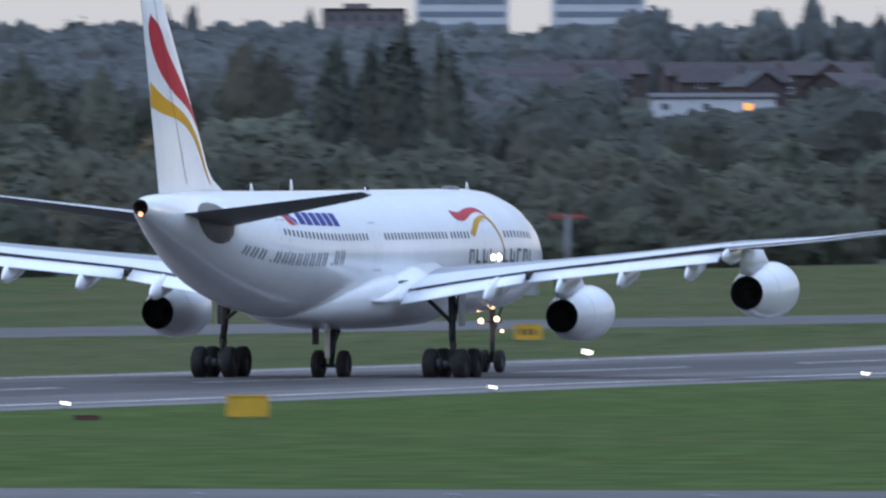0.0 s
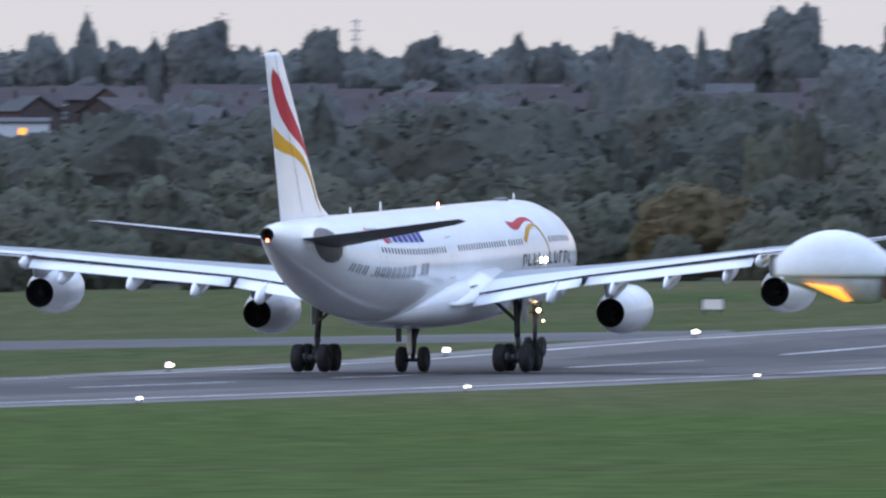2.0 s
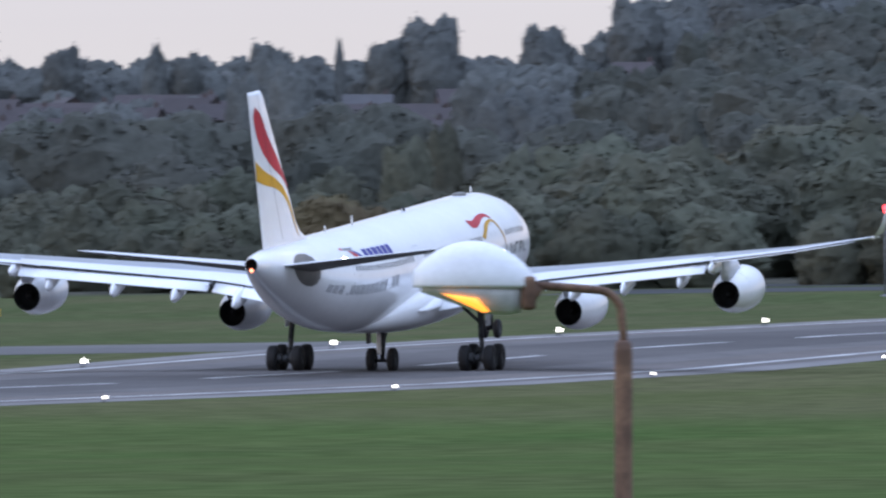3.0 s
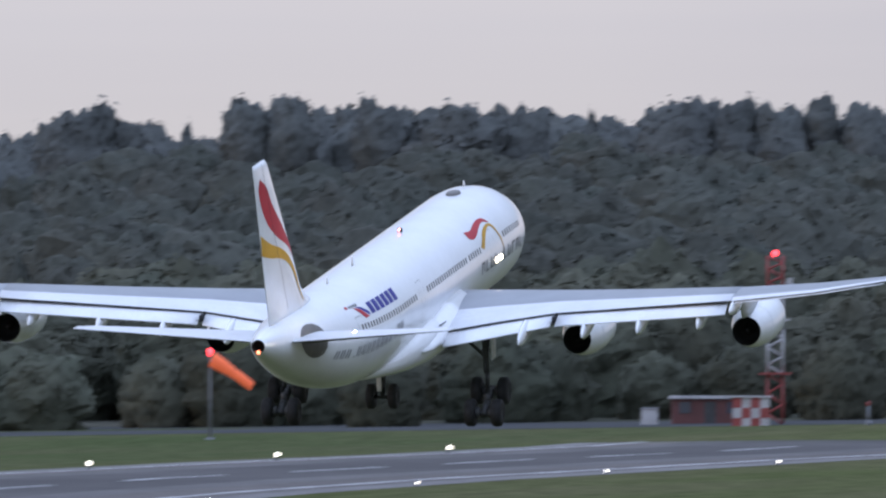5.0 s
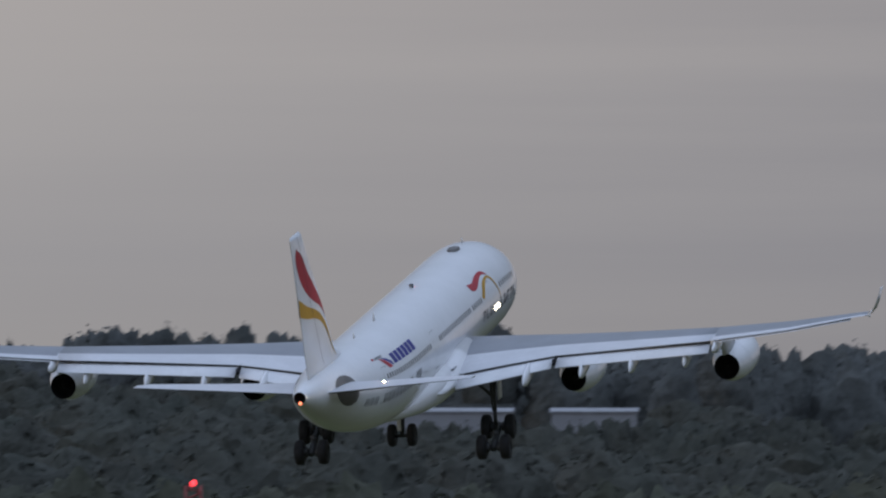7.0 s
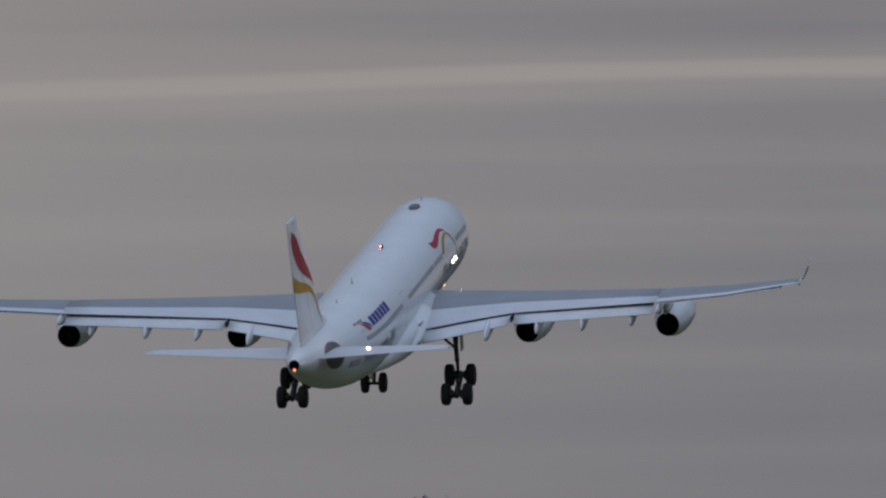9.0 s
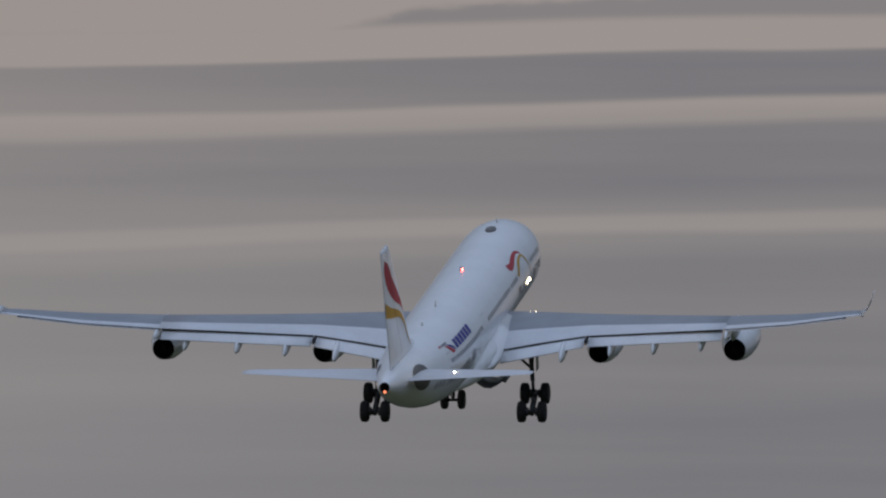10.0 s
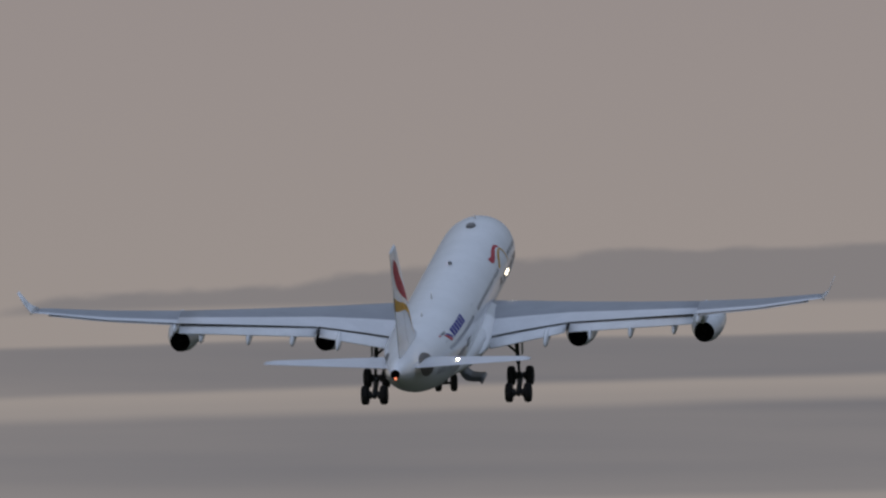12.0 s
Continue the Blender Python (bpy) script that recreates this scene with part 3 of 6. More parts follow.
def refine(pairs, n=4):
    """Catmull-Rom through edge pairs."""
    out = []
    P = [pairs[0]] + list(pairs) + [pairs[-1]]
    for i in range(1, len(P) - 2):
        for k in range(n):
            u = k / n
            row = []
            for e in (0, 1):
                a, b, c, d = (Vector(P[i + j][e]) for j in (-1, 0, 1, 2))
                row.append(tuple(0.5 * (2 * b + (c - a) * u + (2 * a - 5 * b + 4 * c - d) * u * u + (3 * b - a - 3 * c + d) * u ** 3)))
            out.append(tuple(row))
    out.append(tuple(map(tuple, pairs[-1])))
    return out


def foil(le, te, thick, n=9, camber=0.0):
    """Airfoil ring from leading to trailing edge, upper side first."""
    le, te = Vector(le), Vector(te)
    up = Vector((0, 0, 1))
    chord = (te - le).length
    ts = [0.5 * (1 - math.cos(math.pi * i / n)) for i in range(n + 1)]
    prof = lambda u: thick * chord * 5 * (0.2969 * math.sqrt(u) - 0.126 * u - 0.3516 * u * u + 0.2843 * u ** 3 - 0.1015 * u ** 4)
    cam_ = lambda u: camber * chord * 4 * u * (1 - u)
    top = [le.lerp(te, u) + up * (cam_(u) + prof(u)) for u in ts]
    low = [le.lerp(te, u) + up * (cam_(u) - prof(u)) for u in reversed(ts[1:-1])]
    return top + low


# wing stations: span, leading edge (y, z), trailing edge of the fixed wing (y, z), thickness
WING = [(1.5, 9.9, 4.28, -0.6, 3.70, 0.12), (2.7, 9.15, 4.40, -0.75, 3.90, 0.12), (6.0, 7.0, 4.84, -0.85, 4.52, 0.11), (9.25, 4.9, 5.24, -1.05, 5.07, 0.10), (14.0, 1.85, 5.84, -3.0, 5.72, 0.09),
        (19.2, -1.55, 6.56, -5.25, 6.44, 0.08), (24.0, -4.65, 7.34, -7.95, 7.36, 0.065), (28.3, -7.45, 8.20, -9.95, 8.34, 0.055), (29.1, -8.2, 8.38, -10.4, 8.52, 0.05)]


def wing_at(x):
    return lerp_table(WING, x)


def make_wing(ac, s):
    fix = lambda p: Vector((s * p[0], p[1], p[2]))
    # main box: grey upper box, pale spoilers and leading edge; the outer panel flexes on its own
    for name, xs, label in (("wing", [1.5, 2.7, 4.3, 6.0, 7.6, 9.25, 11.6, 14.0, 16.6, 19.2], "grey-topped swept wing"),
                            ("outer_wing", [18.9, 19.2, 20.2, 21.6, 24.0, 26.2, 28.3, 29.1], "slim grey-topped outer wing")):
        bm = bmesh.new()
        rings = []
        for x in xs:
            yl, zl, yt, zt, th = wing_at(x)
            th *= 0.7 if x == 18.9 else 1
            rings.append([fix(p) for p in foil((x, yl, zl), (x, yt, zt), th, 10, 0.012)])
        loft(bm, rings)
        bm.faces.ensure_lookup_table()
        for fc in bm.faces:
            c = fc.calc_center_median()
            x = abs(c.x)
            yl, zl, yt, zt, th = wing_at(x)
            u = (yl - c.y) / (yl - yt)
            root = x < 4.5 + 3.0 * (u - 0.75) and u > 0.62
            fc.material_index = 1 if (0.04 < u < (0.72 if x < 19.2 else 0.80) and c.z > zl + (zt - zl) * u and 2.6 < x < 29.05 and not root) else 0
        part(name, bm, [WING_LIGHT, WING_GREY], ac, label)
    # flaps, hanging down and back
    for x0, x1, n in ((3.45, 9.12, 4), (9.38, 19.0, 6)):
        bm = bmesh.new()
        rings = []
        for i in range(n + 1):
            x = x0 + (x1 - x0) * i / n
            yl, zl, yt, zt, th = wing_at(x)
            if x < 9.25:
                te = (x, -2.03 - 0.02 * (x - 3.5), 3.36 + (x - 3.45) * 0.203)
            else:
                te = (x, -2.15 - (x - 9.3) * 0.375, 4.53 + (x - 9.3) * 0.128)
            le = (x, yt + 0.45, zt - 0.085)
            rings.append([fix(p) for p in foil(le, te, 0.11, 6, 0.03)])
        loft(bm, rings)
        part("flap", bm, FLAP_WHITE, ac, "extended white trailing-edge flap")
        # a black strip puts in the shade of the slot
        bm = bmesh.new()
        top = []
        for i in range(n + 1):
            x = max(3.85, x0) + (x1 - max(3.85, x0)) * i / n
            yl, zl, yt, zt, th = wing_at(x)
            top.append([fix((x, yt + 0.02, zt - 0.02)), fix((x, yt - 0.02, zt - 0.025)), fix((x, yt - 0.035, zt - 0.055)), fix((x, yt + 0.25, zt - 0.08))])
        loft(bm, top)
        part("flap_slot", bm, MATT_BLACK, ac, "black strip giving the slot above the flap its shade")
    # a solid black block fills the gap and makes it dark
    bm = bmesh.new()
    box(bm, 9.21, 9.29, -1.95, -0.2, 4.66, 5.0)
    for v in bm.verts:
        v.co.x *= s
    part("flap_gap", bm, MATT_BLACK, ac, "dark gap between the flaps")
    # aileron, slightly drooped
    bm = bmesh.new()
    rings = []
    for i in range(6):
        x = 19.35 + (28.0 - 19.35) * i / 5
        yl, zl, yt, zt, th = wing_at(x)
        rings.append([fix(p) for p in foil((x, yt + 0.75, zt + 0.01), (x, yt - 0.12, zt - 0.12), 0.09, 5)])
    loft(bm, rings)
    part("aileron", bm, FLAP_WHITE, ac, "pale drooped aileron")
    # winglet
    bm = bmesh.new()
    rings = []
    for x, z, yl, yt, th in ((29.0, 8.46, -8.1, -10.4, 0.09), (29.35, 8.70, -8.5, -10.5, 0.07), (29.62, 9.15, -9.1, -10.7, 0.06), (30.05, 10.15, -10.2, -11.2, 0.05)):
        ch = yl - yt
        ring = []
        for p in foil((0, yl, 0), (0, yt, 0), th, 8):
            ring.append(fix((x + p.z * 0.8, p.y, z - p.z * 0.3)))
        rings.append(ring)
    loft(bm, rings)
    part("winglet", bm, WHITE, ac, "raked white winglet")
    bm = bmesh.new()
    bmesh.ops.create_uvsphere(bm, u_segments=10, v_segments=6, radius=0.10, matrix=Matrix.Translation(fix((29.2, -10.45, 8.5))))
    part("navigation_lamp", bm, SIGN_INK, ac, "small clear wing-tip lamp")
    # flap track fairings
    for x, y, z, ln in ((7.7, -3.35, 3.78, 4.2), (11.05, -3.5, 4.20, 4.0), (14.15, -4.6, 4.62, 3.7), (17.5, -5.6, 5.05, 3.4)):
        yl, zl, yt, zt, th = wing_at(x)
        bm = bmesh.new()
        rings = []
        for u, w, h in ((0.0, 0.02, 0.04), (0.05, 0.08, 0.15), (0.14, 0.16, 0.35), (0.30, 0.22, 0.49), (0.52, 0.25, 0.50), (0.78, 0.2, 0.37), (0.93, 0.11, 0.2), (1.0, 0.03, 0.05)):
            cy, cz = y + ln * u, z + 0.02 + (zl - 0.72 - z - 0.02) * min(1, u * 1.6) ** 0.8
            rings.append([fix((x + w * math.cos(k * math.pi / 6), cy, cz + h * math.sin(k * math.pi / 6))) for k in range(12)])
        loft(bm, rings)
        part("flap_track_fairing", bm, WHITE, ac, "white canoe-shaped flap fairing")
    bm = bmesh.new()
    rings = []
    for u, w, h in ((0.0, 0.03, 0.05), (0.1, 0.12, 0.22), (0.4, 0.2, 0.42), (0.75, 0.18, 0.40), (1.0, 0.05, 0.2)):
        cy, cz = -6.3 + 3.4 * u, 6.02 + 0.16 * u
        rings.append([fix((19.35 + w * math.cos(k * math.pi / 6), cy, cz + h * math.sin(k * math.pi / 6))) for k in range(12)])
    loft(bm, rings)
    part("flap_track_fairing", bm, WHITE, ac, "white canoe-shaped flap fairing")
    # engines
    for x, y, z in ((9.40, 3.55, 3.02), (19.42, -2.25, 4.42)):
        make_engine(ac, fix, x, y, z)


def make_engine(ac, fix, x, y, z):
    stations = [(0.0, 0.74), (0.35, 0.82), (0.9, 0.95), (1.6, 1.09), (2.4, 1.18), (3.4, 1.22), (4.3, 1.20), (4.8, 1.13), (5.05, 1.03), (5.1, 0.98), (5.0, 0.92), (4.6, 0.90)]
    bm = bmesh.new()
    seg = 36
    rings = []
    for dy, r in stations:
        rings.append([fix((x + r * math.cos(k * 2 * math.pi / seg), y + dy, z + 0.03 * dy + r * math.sin(k * 2 * math.pi / seg) * (1.03 if math.sin(k * 2 * math.pi / seg) < 0 else 1))) for k in range(seg)])
    loft(bm, rings, cap0=False, cap1=True)
    nac = part("engine_nacelle", bm, WHITE, ac, "white long-duct engine nacelle")
    for dy, r in ((1.62, 1.094), (4.32, 1.203)):
        bm = bmesh.new()
        loft(bm, [[fix((x + rr * math.cos(k * 2 * math.pi / seg), y + dd, z + 0.03 * dd + rr * math.sin(k * 2 * math.pi / seg) * (1.03 if math.sin(k * 2 * math.pi / seg) < 0 else 1))) for k in range(seg)]
                  for dd, rr in ((dy - 0.03, r - 0.03), (dy - 0.025, r + 0.004), (dy + 0.025, r + 0.006), (dy + 0.03, r - 0.03))], cap0=False, cap1=False)
        part("cowl_joint", bm, WING_LIGHT, nac, "thin grey cowl joint")
    bm = bmesh.new()
    rings = []
    for dy, r in ((0.0, 0.735), (-0.02, 0.72), (0.25, 0.70), (0.9, 0.62), (1.0, 0.3)):
        rings.append([fix((x + r * math.cos(k * 2 * math.pi / seg), y + dy, z + r * math.sin(k * 2 * math.pi / seg))) for k in range(seg)])
    loft(bm, rings, cap0=False)
    part("exhaust_nozzle", bm, EXHAUST, nac, "sooty black exhaust nozzle")
    bm = bmesh.new()
    tube(bm, [fix((x, y + 0.95, z)), fix((x, y + 0.5, z)), fix((x, y + 0.2, z))], [0.28, 0.2, 0.03], 14)
    part("exhaust_plug", bm, EXHAUST, nac)
    # pylon
    yl, zl, yt, zt, th = wing_at(x)
    bm = bmesh.new()
    rings = []
    for u, w in ((0.0, 0.04), (0.12, 0.18), (0.5, 0.26), (0.85, 0.2), (1.0, 0.05)):
        ya, yb = y - 0.9 + 4.9 * u, y - 1.6 + 4.0 * u
        rings.append([fix((x - w, ya, z + 0.80 + 0.2 * u)), fix((x + w, ya, z + 0.80 + 0.2 * u)), fix((x + w, yb, zl - 0.28)), fix((x - w, yb, zl - 0.28))])
    loft(bm, rings)
    part("pylon", bm, WING_LIGHT, ac, "grey engine pylon")


def wheel(parent, x, y, z, r=0.72, w=0.27, hub=0.34):
    bm = bmesh.new()
    prof = [(-w, hub), (-w, r * 0.82), (-w * 0.75, r * 0.96), (-w * 0.3, r), (w * 0.3, r), (w * 0.75, r * 0.96), (w, r * 0.82), (w, hub)]
    loft(bm, [[(x + px, y + pr * math.cos(k * 2 * math.pi / 28), z + pr * math.sin(k * 2 * math.pi / 28)) for k in range(28)] for px, pr in prof], cap0=False, cap1=False)
    part("tyre", bm, TYRE, parent, "black aircraft tyre")
    bm = bmesh.new()
    prof = [(-w * 0.6, 0.02), (-w * 0.7, hub * 0.4), (-w * 0.5, hub * 0.7), (-w * 0.9, hub * 0.98), (-w * 0.9, hub * 1.03), (w * 0.9, hub * 1.03), (w * 0.9, hub * 0.98), (w * 0.5, hub * 0.7), (w * 0.7, hub * 0.4), (w * 0.6, 0.02)]
    loft(bm, [[(x + px, y + pr * math.cos(k * 2 * math.pi / 20), z + pr * math.sin(k * 2 * math.pi / 20)) for k in range(20)] for px, pr in prof])
    part("rim", bm, GEAR, parent, "grey metal wheel rim")


BOGIES = []


def make_gear(ac):
    for s in (1, -1):
        bm = bmesh.new()
        tube(bm, [(s * 5.34, 0.05, 0.95), (s * 5.30, 0.15, 2.0)], 0.11, 12)
        tube(bm, [(s * 5.30, 0.13, 1.75), (s * 5.22, 0.35, 3.0), (s * 5.1, 0.6, 4.5)], [0.15, 0.16, 0.18], 12)
        tube(bm, [(s * 5.28, 0.2, 2.55), (s * 3.6, 0.5, 4.0)], 0.09, 10)
        tube(bm, [(s * 5.28, 0.15, 2.1), (s * 5.2, 1.7, 4.1)], 0.08, 10)
        tube(bm, [(s * 5.34, 0.3, 1.1), (s * 5.3, 0.62, 1.6), (s * 5.28, 0.3, 2.1)], 0.06, 8)
        tube(bm, [(s * 5.34, -0.12, 1.0), (s * 5.32, -0.3, 1.7), (s * 5.28, -0.1, 2.3)], 0.035, 6)
        part("main_gear_strut", bm, GEAR, ac, "grey main landing gear leg with side brace")
        bm = bmesh.new()
        box(bm, s * 5.58 - 0.03, s * 5.58 + 0.03, 0.1, 1.15, 2.4, 4.3, 0.02)
        part("gear_leg_door", bm, GEAR_DOOR, ac, "pale gear leg door")
        # bogie turns about its pivot
        bm = bmesh.new()
        tube(bm, [(0, -1.2, 0), (0, 1.2, 0)], 0.20, 12)
        for dy in (-0.99, 0.99):
            tube(bm, [(-0.85, dy, 0), (0.85, dy, 0)], 0.11, 10)
            for dx in (-0.34, 0.34):        # brake packs inside the wheels
                tube(bm, [(dx - 0.13, dy, 0), (dx - 0.10, dy, 0), (dx + 0.10, dy, 0), (dx + 0.13, dy, 0)], [0.2, 0.29, 0.29, 0.2], 14)
        tube(bm, [(0, 0, -0.1), (0, 0, 0.45)], 0.16, 12)
        bogie = part("bogie", bm, GEAR, ac, "four-wheel main bogie")
        bogie.matrix_basis = pose(s * 5.34, 0, 0.72)
        for dx in (-0.69, 0.69):
            for dy in (-0.99, 0.99):
                wheel(bogie, dx, dy, 0)
        BOGIES.append((bogie, s))
    # centre leg
    bm = bmesh.new()
    tube(bm, [(0, -0.85, 0.6), (0, -0.6, 1.6), (0, -0.2, 2.8)], [0.11, 0.16, 0.18], 12)
    tube(bm, [(-0.62, -0.85, 0.62), (0.62, -0.85, 0.62)], 0.10, 10)
    tube(bm, [(0, -0.75, 1.3), (0, 1.0, 2.6)], 0.07, 8)
    centre = part("centre_gear", bm, GEAR, ac, "two-wheel centre landing gear")
    for dx in (-0.58, 0.58):
        wheel(centre, dx, -0.85, 0.66, 0.66, 0.22, 0.32)
    bm = bmesh.new()
    box(bm, -0.22, 0.02, -1.15, -1.10, 0.95, 2.2, 0.015)
    part("gear_leg_door", bm, GEAR_DOOR, ac, "pale gear leg door")
    bm = bmesh.new()
    box(bm, -0.78, -0.66, -1.3, -0.5, 1.55, 2.45, 0.04)
    part("gear_bay_door", bm, GEAR, ac, "dark open centre gear bay door", smooth=False)
    # nose leg with its lamps
    bm = bmesh.new()
    tube(bm, [(0, 25.35, 0.5), (0, 25.4, 1.5), (0, 25.3, 3.2)], [0.10, 0.13, 0.15], 12)
    tube(bm, [(-0.42, 25.35, 0.52), (0.42, 25.35, 0.52)], 0.08, 10)
    tube(bm, [(0, 25.4, 1.7), (0, 27.2, 3.2)], 0.07, 8)
    tube(bm, [(-0.5, 25.2, 2.35), (0.5, 25.2, 2.35)], 0.06, 8)
    nose = part("nose_gear", bm, GEAR, ac, "two-wheel nose landing gear")
    for dx in (-0.36, 0.36):
        wheel(nose, dx, 25.35, 0.53, 0.53, 0.17, 0.26)
    for x, z, r in ((-0.45, 2.35, 0.12), (0.30, 2.45, 0.12), (0.55, 1.9, 0.07)):
        bm = bmesh.new()
        bmesh.ops.create_uvsphere(bm, u_segments=14, v_segments=8, radius=r, matrix=Matrix.Translation((x, 25.05, z)))
        part("taxi_lamp", bm, LAMP_WARM, nose, "glowing warm lamp on the nose leg")


BAY_DOORS = []
WING_PARTS = []
BEACON_HOODS = []


def make_airliner():
    ac = thing("airliner", "white four-engined airliner with red and gold livery taking off", "airplane")
    # fuselage
    bm = bmesh.new()
    ys = sorted({r[0] for r in FUS} | {float(v) for v in range(-8, 19, 3)})
    seg = 56
    loft(bm, [[skin(y, 360 * k / seg) for k in range(seg)] for y in ys], cap0=False, cap1=True)
    fus = part("fuselage", bm, WHITE, ac, "white painted fuselage")
    bm = bmesh.new()
    rings = []
    for y, r in ((-30.31, 0.345), (-30.33, 0.305), (-30.2, 0.27), (-29.7, 0.23)):
        rings.append([(r * math.cos(k * math.pi / 12), y, 7.76 + r * math.sin(k * math.pi / 12)) for k in range(24)])
    loft(bm, rings, cap0=False)
    part("tail_exhaust", bm, EXHAUST, fus, "dark auxiliary exhaust in the tail cone")
    bm = bmesh.new()
    bmesh.ops.create_uvsphere(bm, u_segments=14, v_segments=8, radius=0.10, matrix=Matrix.Translation((0.02, -30.33, 7.47)))
    part("tail_lamp", bm, LAMP_RED, fus, "glowing orange tail lamp")
    # belly and wing-root fairing
    bm = bmesh.new()
    rings = []
    for y, w, b, top in ((13.0, 1.2, 2.95, 3.4), (11.0, 2.3, 2.55, 4.2), (8.0, 3.05, 2.30, 4.8), (3.0, 3.25, 2.22, 5.0), (-1.5, 3.22, 2.22, 5.0), (-4.0, 3.0, 2.32, 4.7), (-6.5, 2.5, 2.50, 4.2), (-9.0, 1.5, 2.72, 3.4), (-10.0, 0.7, 2.85, 3.0)):
        zc = (b + top) / 2 + 0.25
        ring = []
        for k in range(28):
            a = k * 2 * math.pi / 28
            c, s_ = math.cos(a), math.sin(a)
            ring.append((w * math.copysign(abs(c) ** 0.72, c), y, zc + (top - zc if s_ > 0 else zc - b) * math.copysign(abs(s_) ** 0.72, s_)))
        rings.append(ring)
    loft(bm, rings)
    part("belly_fairing", bm, WHITE, fus, "white bulged wing-root fairing")
    for s in (1, -1):
        bm = bmesh.new()
        rings = []
        for y, x0, x1, z0, z1 in ((6.0, 2.5, 3.6, 4.4, 5.3), (2.0, 2.5, 3.7, 4.0, 5.2), (-1.0, 2.4, 3.55, 3.6, 4.7), (-3.0, 2.3, 3.35, 3.45, 4.1), (-4.4, 2.2, 3.12, 3.5, 3.7)):
            rings.append([(s * x0, y, z0), (s * x1, y, z0), (s * (x1 * 0.94 + x0 * 0.06), y, z0 + (z1 - z0) * 0.4), (s * (x0 * 0.6 + x1 * 0.4), y, z0 + (z1 - z0) * 0.8), (s * x0, y, z1)])
        loft(bm, rings)
        part("wing_fillet", bm, WHITE, fus, "white wing-root fillet")
    # cabin windows
    for th_s in (0, 1):
        for y0, y1, n in ((-16.5, -4.6, 23), (-1.7, 8.1, 19), (9.0, 11.7, 6), (17.7, 22.2, 9)):
            for i in range(n):
                y = y0 + (y1 - y0) * i / (n - 1)
                c = 16.5
                pr = [((y - 0.13 + 0.26 * k / 2, c + 3.6 - (0.8 if k != 1 else 0)), (y - 0.13 + 0.26 * k / 2, c - 3.6 + (0.8 if k != 1 else 0))) for k in range(3)]
                if th_s:
                    pr = [((a[0], 180 - a[1]), (b[0], 180 - b[1])) for a, b in pr]
                skin_patch("cabin_window", CABIN_GLASS, fus, pr, "", 0.010, 2)
    for y in (-16.6, -3.1, 14.7):
        for ya, yb, ta, tb in ((y - 0.55, y - 0.51, 30, -14), (y + 0.51, y + 0.55, 30, -14), (y - 0.53, y + 0.53, 30.4, 29.6), (y - 0.53, y + 0.53, -13.6, -14.4)):
            skin_bar("door_seam", INK_SOFT, fus, ya, yb, ta, tb, lift=0.006)
    # livery, starboard side: plain blocks for the lettering, ribbons for the emblem
    for i in range(6):
        y = -14.0 + i * 1.0
        skin_bar("livery_block", BLUE, fus, y, y + 0.78, 41.0, 27.0)
    skin_patch("livery_tail_mark", RED, fus, [((-16.5, 43), (-15.4, 25)), ((-15.5, 37), (-14.6, 25.5))], "red slanted mark")
    skin_patch("livery_tail_mark", BLUE, fus, [((-16.2, 44), (-15.5, 38)), ((-15.0, 38), (-14.6, 28)), ((-14.4, 32), (-14.3, 26))], "blue slanted mark")
    for i in range(15):
        y = -21.2 + i * 0.87
        o = -15.0 * (y + 8.3) / -12.9
        if i in (3, 12):
            skin_bar("address_bar", INK_SOFT, fus, y + 0.25, y + 0.45, -5.0 + o, -7.0 + o)
            continue
        skin_bar("address_bar", INK_SOFT, fus, y + 0.1, y + 0.28, 5.5 + o, -7 + o, -0.3)
        skin_bar("address_bar", INK_SOFT, fus, y + 0.46, y + 0.64, 5.5 + o, -7 + o, -0.3)
    for i in range(10):
        if i == 4:
            continue
        y = 11.6 + i * 1.12
        skin_bar("name_block", INK, fus, y, y + 0.24, 3, -10)
        skin_bar("name_block", INK, fus, y + 0.24, y + 0.76, *((3, 0.4) if i in (0, 7, 8) else (-7.4, -10)))
        if i % 2 == 0:
            skin_bar("name_block", INK, fus, y + 0.58, y + 0.76, 0.4, -7.4)
    red = [((10.5, 42.5), (10.5, 41.5)), ((11.17, 40.7), (10.73, 33.0)), ((11.89, 40.0), (11.59, 30.0)), ((13.23, 43.8), (12.55, 32.2)),
           ((14.56, 45.4), (13.79, 37.5)), ((15.42, 43.2), (14.96, 39.9)), ((16.02, 36.3), (15.96, 35.7))]
    skin_patch("emblem_ribbon", RED, fus, refine(red), "red waving ribbon emblem")
    gold = [((12.18, 18.4), (12.71, 14.4)), ((13.0, 25.0), (13.63, 23.0)), ((13.58, 30.6), (14.45, 29.1)), ((14.81, 35.5), (14.87, 31.3)), ((15.87, 34.8), (15.65, 32.4)),
            ((16.38, 29.4), (16.12, 28.0)), ((16.71, 21.6), (16.50, 21.0)), ((17.08, 12.6), (16.92, 12.4)), ((17.31, 2.2), (17.25, 2.0))]
    skin_patch("emblem_ribbon", YELLOW, fus, refine(gold), "gold waving ribbon emblem", 0.016)
    skin_bar("flag_bar", RED, fus, -17.6, -17.2, 47, 43)
    for i in range(4):
        skin_bar("registration_bar", INK, fus, -17.0 + i * 0.42, -16.72 + i * 0.42, 46, 42.5)
    # roof fittings
    bm = bmesh.new()
    loft(bm, [[(0.36 * k * math.cos(a * math.pi / 10), 18.2 + 0.85 * k * math.sin(a * math.pi / 10), z) for a in range(20)] for k, z in ((1.0, 8.30), (1.0, 8.42), (0.9, 8.50), (0.55, 8.53))])
